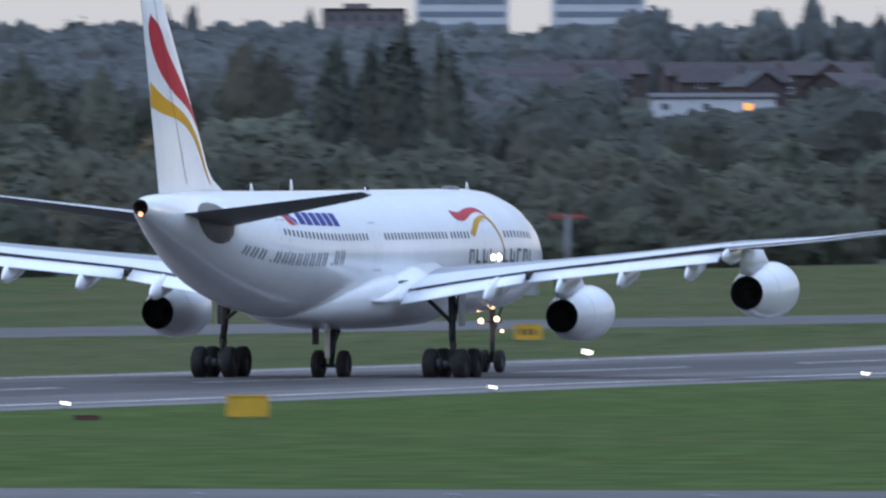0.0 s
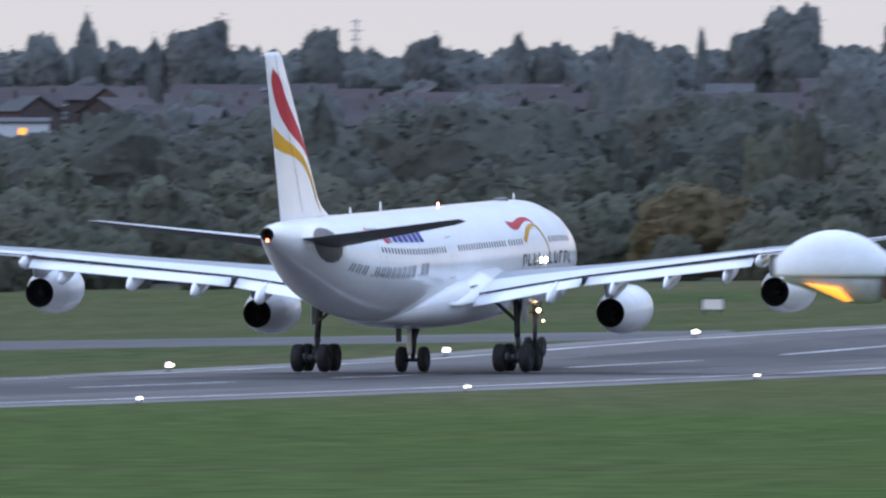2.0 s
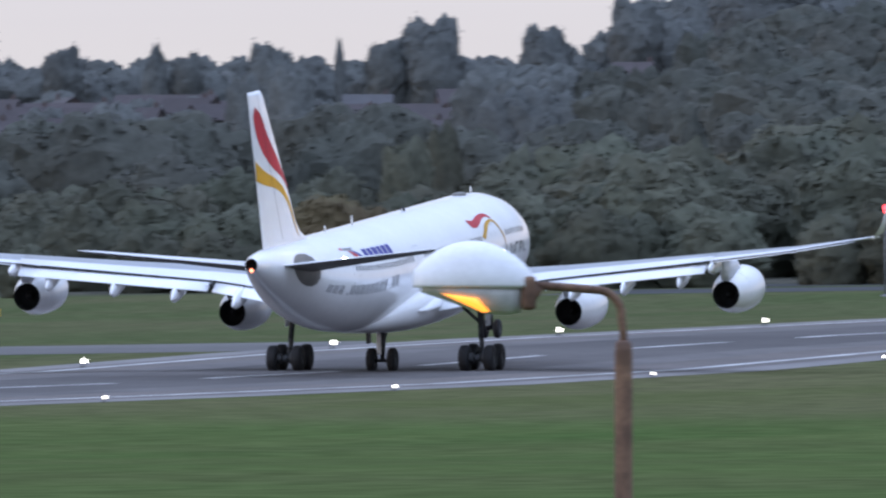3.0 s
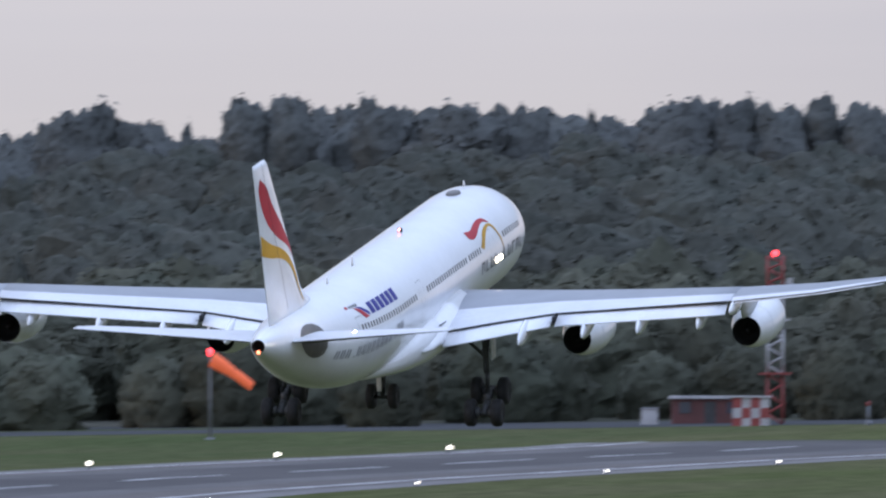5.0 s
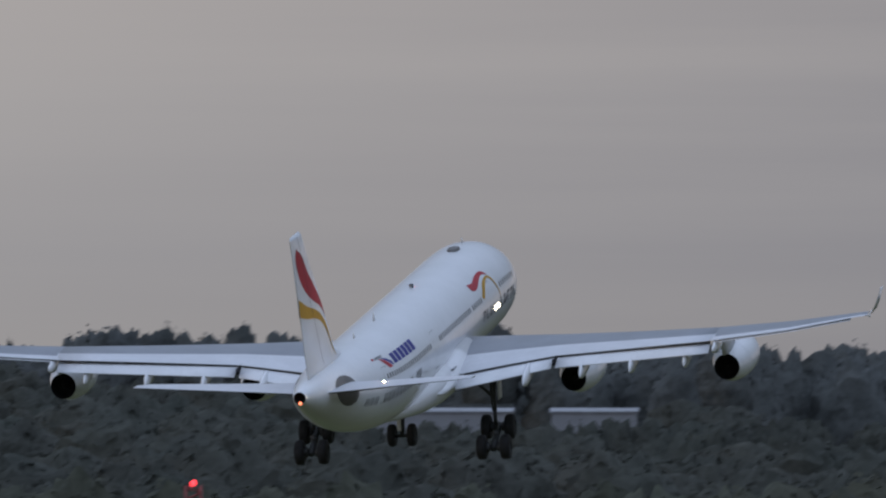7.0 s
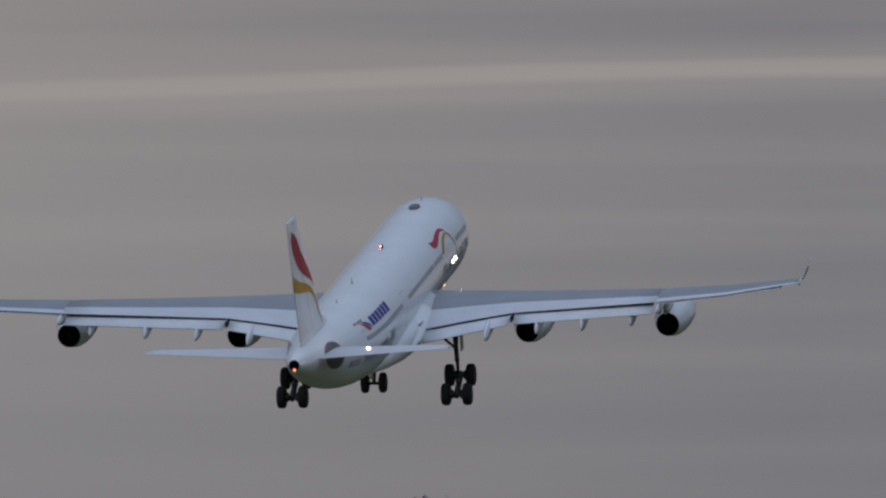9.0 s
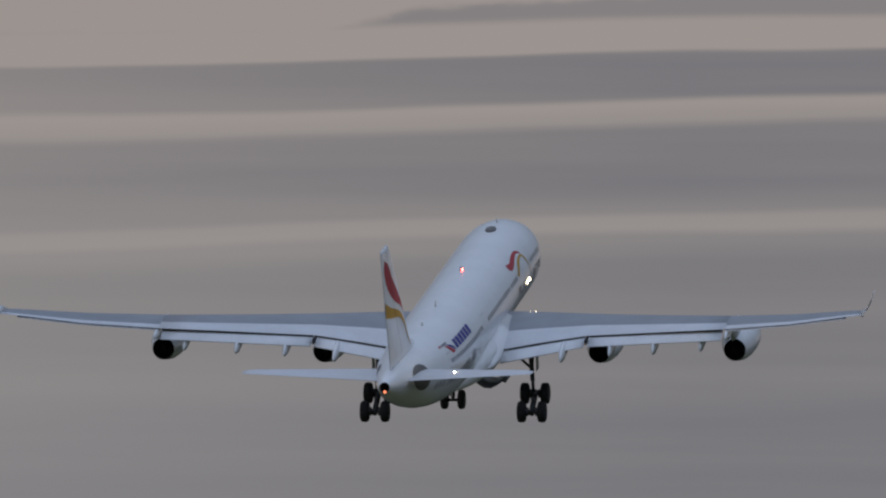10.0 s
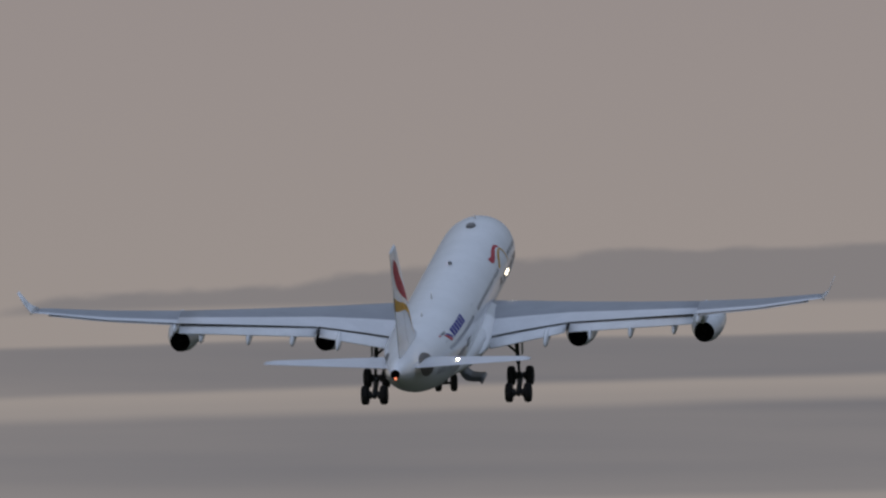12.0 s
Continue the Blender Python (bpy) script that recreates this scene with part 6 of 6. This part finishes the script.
# ---------------------------------------------------------------- the street lamp near the viewer
def make_street_lamp():
    d = 126
    k = d * math.tan(radians(2.49 / 2)) / 784
    p = polar(-12.473, d, ground_z(-27, 123))
    joint = EYE_Z + d * math.tan(radians(-0.182)) - p.z
    t = thing("street_lamp", "rusty street lamp with a weathered pale canopy, lit orange", "street lamp")
    bm = bmesh.new()
    tube(bm, [(0, 0, -0.4), (0, 0, 1.2), (0, 0, 1.25), (0, 0, joint - 0.06), (0, 0, joint), (0, 0, joint + 0.02)], [0.085, 0.085, 0.06, 0.055, 0.05, 0.03], 16)
    part("column", bm, RUST, t, "rusty brown steel column")
    bm = bmesh.new()
    arc = [(0, 0, joint - 0.1), (0, 0, joint + 0.05), (-0.012, 0, joint + 0.15)]
    for i in range(1, 9):
        a = i / 8 * math.pi / 2
        arc.append((-0.17 + 0.16 * math.cos(a), 0, joint + 0.17 + 0.16 * math.sin(a)))
    arc += [(-0.35, 0, joint + 0.345), (-0.56, 0, joint + 0.36)]
    tube(bm, arc, 0.026, 12)
    part("arm", bm, RUST, t, "curved rusty bracket arm")
    # head
    cx, cz = -0.925, joint + 0.365
    bm = bmesh.new()
    rings = []
    for i in range(13):
        u = i / 12
        x = cx - 0.375 + 0.75 * u
        h = 0.27 * math.sin(math.pi * min(1, max(0.02, u * 0.93 + 0.05))) ** 0.62
        w = 0.17 * math.sin(math.pi * min(1, max(0.03, u * 0.9 + 0.06))) ** 0.5
        ring = [(x, w * math.cos(math.pi * j / 12), cz + h * math.sin(math.pi * j / 12)) for j in range(13)]
        ring += [(x, -w * 0.96, cz - 0.02), (x, w * 0.96, cz - 0.02)]
        rings.append(ring)
    loft(bm, rings)
    part("canopy", bm, DOME, t, "weathered pale domed canopy")
    bm = bmesh.new()
    rings = []
    for i in range(9):
        u = i / 8
        x = cx - 0.33 + 0.62 * u
        h = 0.02 + 0.17 * math.sin(math.pi * min(1, 0.04 + u * 0.72)) ** 0.8 * (0.35 + 0.75 * u)
        w = 0.15 * math.sin(math.pi * (0.08 + 0.84 * u)) ** 0.5
        rings.append([(x, w * math.cos(math.pi * j / 10), cz - 0.018 - h * math.sin(math.pi * j / 10)) for j in range(11)])
    loft(bm, rings)
    part("bowl", bm, BOWL, t, "clouded lamp bowl")
    bm = bmesh.new()
    loft(bm, [[(cx - 0.20, y, cz - 0.055 - e), (cx + 0.02, y, cz - 0.085 - e), (cx + 0.10, y, cz - 0.17 - e), (cx + 0.06, y, cz - 0.175 - e), (cx - 0.08, y, cz - 0.11 - e)] for y, e in ((-0.155, 0), (-0.145, 0.0))])
    part("lit_lens", bm, SODIUM, t, "lens glowing sodium orange")
    bm = bmesh.new()
    box(bm, cx + 0.29, cx + 0.385, -0.1, 0.1, cz - 0.16, cz + 0.05, 0.03, None)
    tube(bm, [(cx + 0.34, 0, cz - 0.1), (cx + 0.40, 0, cz - 0.01)], 0.04, 10)
    part("bracket", bm, RUST, t, "rusty end bracket")
    t.matrix_basis = pose(p.x, p.y, p.z, 0, 0, 12.473)


make_street_lamp()


# ---------------------------------------------------------------- what moves
FLIGHT = [
    (0, -254.40, 867.84, -0.01, 0.34, 0.47, 0.12), (0.5, -254.39, 904.06, 0.12, 0.38, 0.39, 0.03), (1, -254.39, 940.29, 0.26, 0.41, 0.31, -0.06),
    (1.5, -254.39, 977.16, 0.44, 0.74, 0.17, -0.12), (2, -254.40, 1014.92, 0.71, 1.48, -0.09, -0.09), (2.5, -254.39, 1053.29, 1.03, 2.48, -0.34, -0.11),
    (2.7, -254.38, 1068.80, 1.16, 2.94, -0.39, -0.16), (2.8, -254.21, 1076.26, 1.02, 3.26, -0.32, -0.17), (3.05, -249.14, 1074.64, 1.07, 4.06, -0.14, -0.20),
    (3.3, -239.31, 1051.26, 1.56, 4.86, 0.04, -0.22), (3.55, -227.76, 1018.88, 2.31, 5.66, 0.22, -0.25), (3.8, -217.10, 989.41, 3.14, 6.46, 0.40, -0.28),
    (4, -210.70, 975.12, 3.77, 7.10, 0.54, -0.30), (4.2, -207.25, 974.72, 4.33, 7.74, 0.68, -0.32), (4.3, -206.80, 980.80, 4.57, 8.06, 0.75, -0.33),
    (4.5, -205.39, 990.98, 5.16, 8.37, 0.71, -0.42), (5, -204.56, 1029.31, 6.83, 8.94, 0.33, -0.66), (5.5, -201.92, 1060.14, 8.97, 9.60, -0.85, -0.80),
    (6, -199.79, 1094.40, 11.59, 9.78, -1.53, -0.90), (6.5, -197.57, 1127.77, 14.58, 9.86, -1.60, -1.07), (6.7, -196.46, 1139.49, 15.85, 9.99, -1.43, -1.20),
    (8.3, -188.96, 1245.52, 28.04, 11.80, -2.35, -1.54), (8.5, -188.34, 1259.08, 29.33, 12.04, -2.07, -1.49), (9, -186.55, 1293.43, 33.82, 12.74, -0.85, -1.29),
    (9.5, -184.70, 1327.48, 38.87, 13.34, 0.15, -1.07), (10, -182.96, 1360.59, 44.59, 13.70, 0.39, -0.91), (10.5, -181.22, 1393.32, 50.30, 13.97, 0.31, -0.75),
    (11, -179.06, 1425.94, 56.86, 14.30, 0.08, -0.60), (11.5, -176.55, 1458.40, 63.63, 14.62, -0.33, -0.46), (12, -174.37, 1490.78, 70.80, 14.96, -0.73, -0.31)]

# lift of the wings about their roots and of the outer panels about the outboard engines, degrees
FLEX = ((0, -1.3, -4.8), (1.5, -1.1, -4.2), (2.5, -0.8, -3.0), (3.5, -0.45, -1.6), (4.5, -0.2, -0.5), (6.5, -0.4, 0), (8.5, -0.15, 0), (12, 0, 0))
OUTER = ("outer_wing", "aileron", "winglet", "navigation_lamp")


def motions():
    walk(AIRLINER, [(t, pose(*p)) for t, *p in FLIGHT])
    for bogie, s in BOGIES:     # the legs stretch and the bogies tip as the weight comes off
        walk(bogie, [(t, pose(s * 5.34, 0, 0.72 - d, a, 0, 0)) for t, d, a in ((0, 0, 0), (2.0, 0, -0.8), (2.7, 0, -2.5), (3.5, 0.05, 4), (4.3, 0.42, 19), (5.2, 0.45, 26), (12, 0.45, 27))])
    for s, pieces in WING_PARTS:    # the wings lift and flex as they take the weight
        for piece in pieces:
            rest = piece.matrix_basis.copy()
            far = piece.name.split(".")[0] in OUTER
            bend = lambda b: pose(s * 19.2, 0, 6.55, 0, -s * b, 0) @ pose(-s * 19.2, 0, -6.55) if far else Matrix()
            walk(piece, [(t, pose(s * 2.6, 0, 4.1, 0, -s * a, 0) @ pose(-s * 2.6, 0, -4.1) @ bend(b) @ rest) for t, a, b in FLEX])
    for door, s in BAY_DOORS:   # they swing down as the gear begins to come up
        walk(door, [(t, pose(s * 1.0, 0.6, 2.75, 0, s * a, 0)) for t, a in ((0, -22), (9.1, -22), (9.5, 12), (10, 34), (10.5, 52), (11, 64), (12, 68))])

    for hood in BEACON_HOODS:   # one turn in 0.8 s, open towards the tail at 11.5 s
        walk(hood, [(k * 0.125, pose(0, 4.6, 8.47, 0, 0, -79 + 56.25 * (k - 92))) for k in range(97)])


motions()
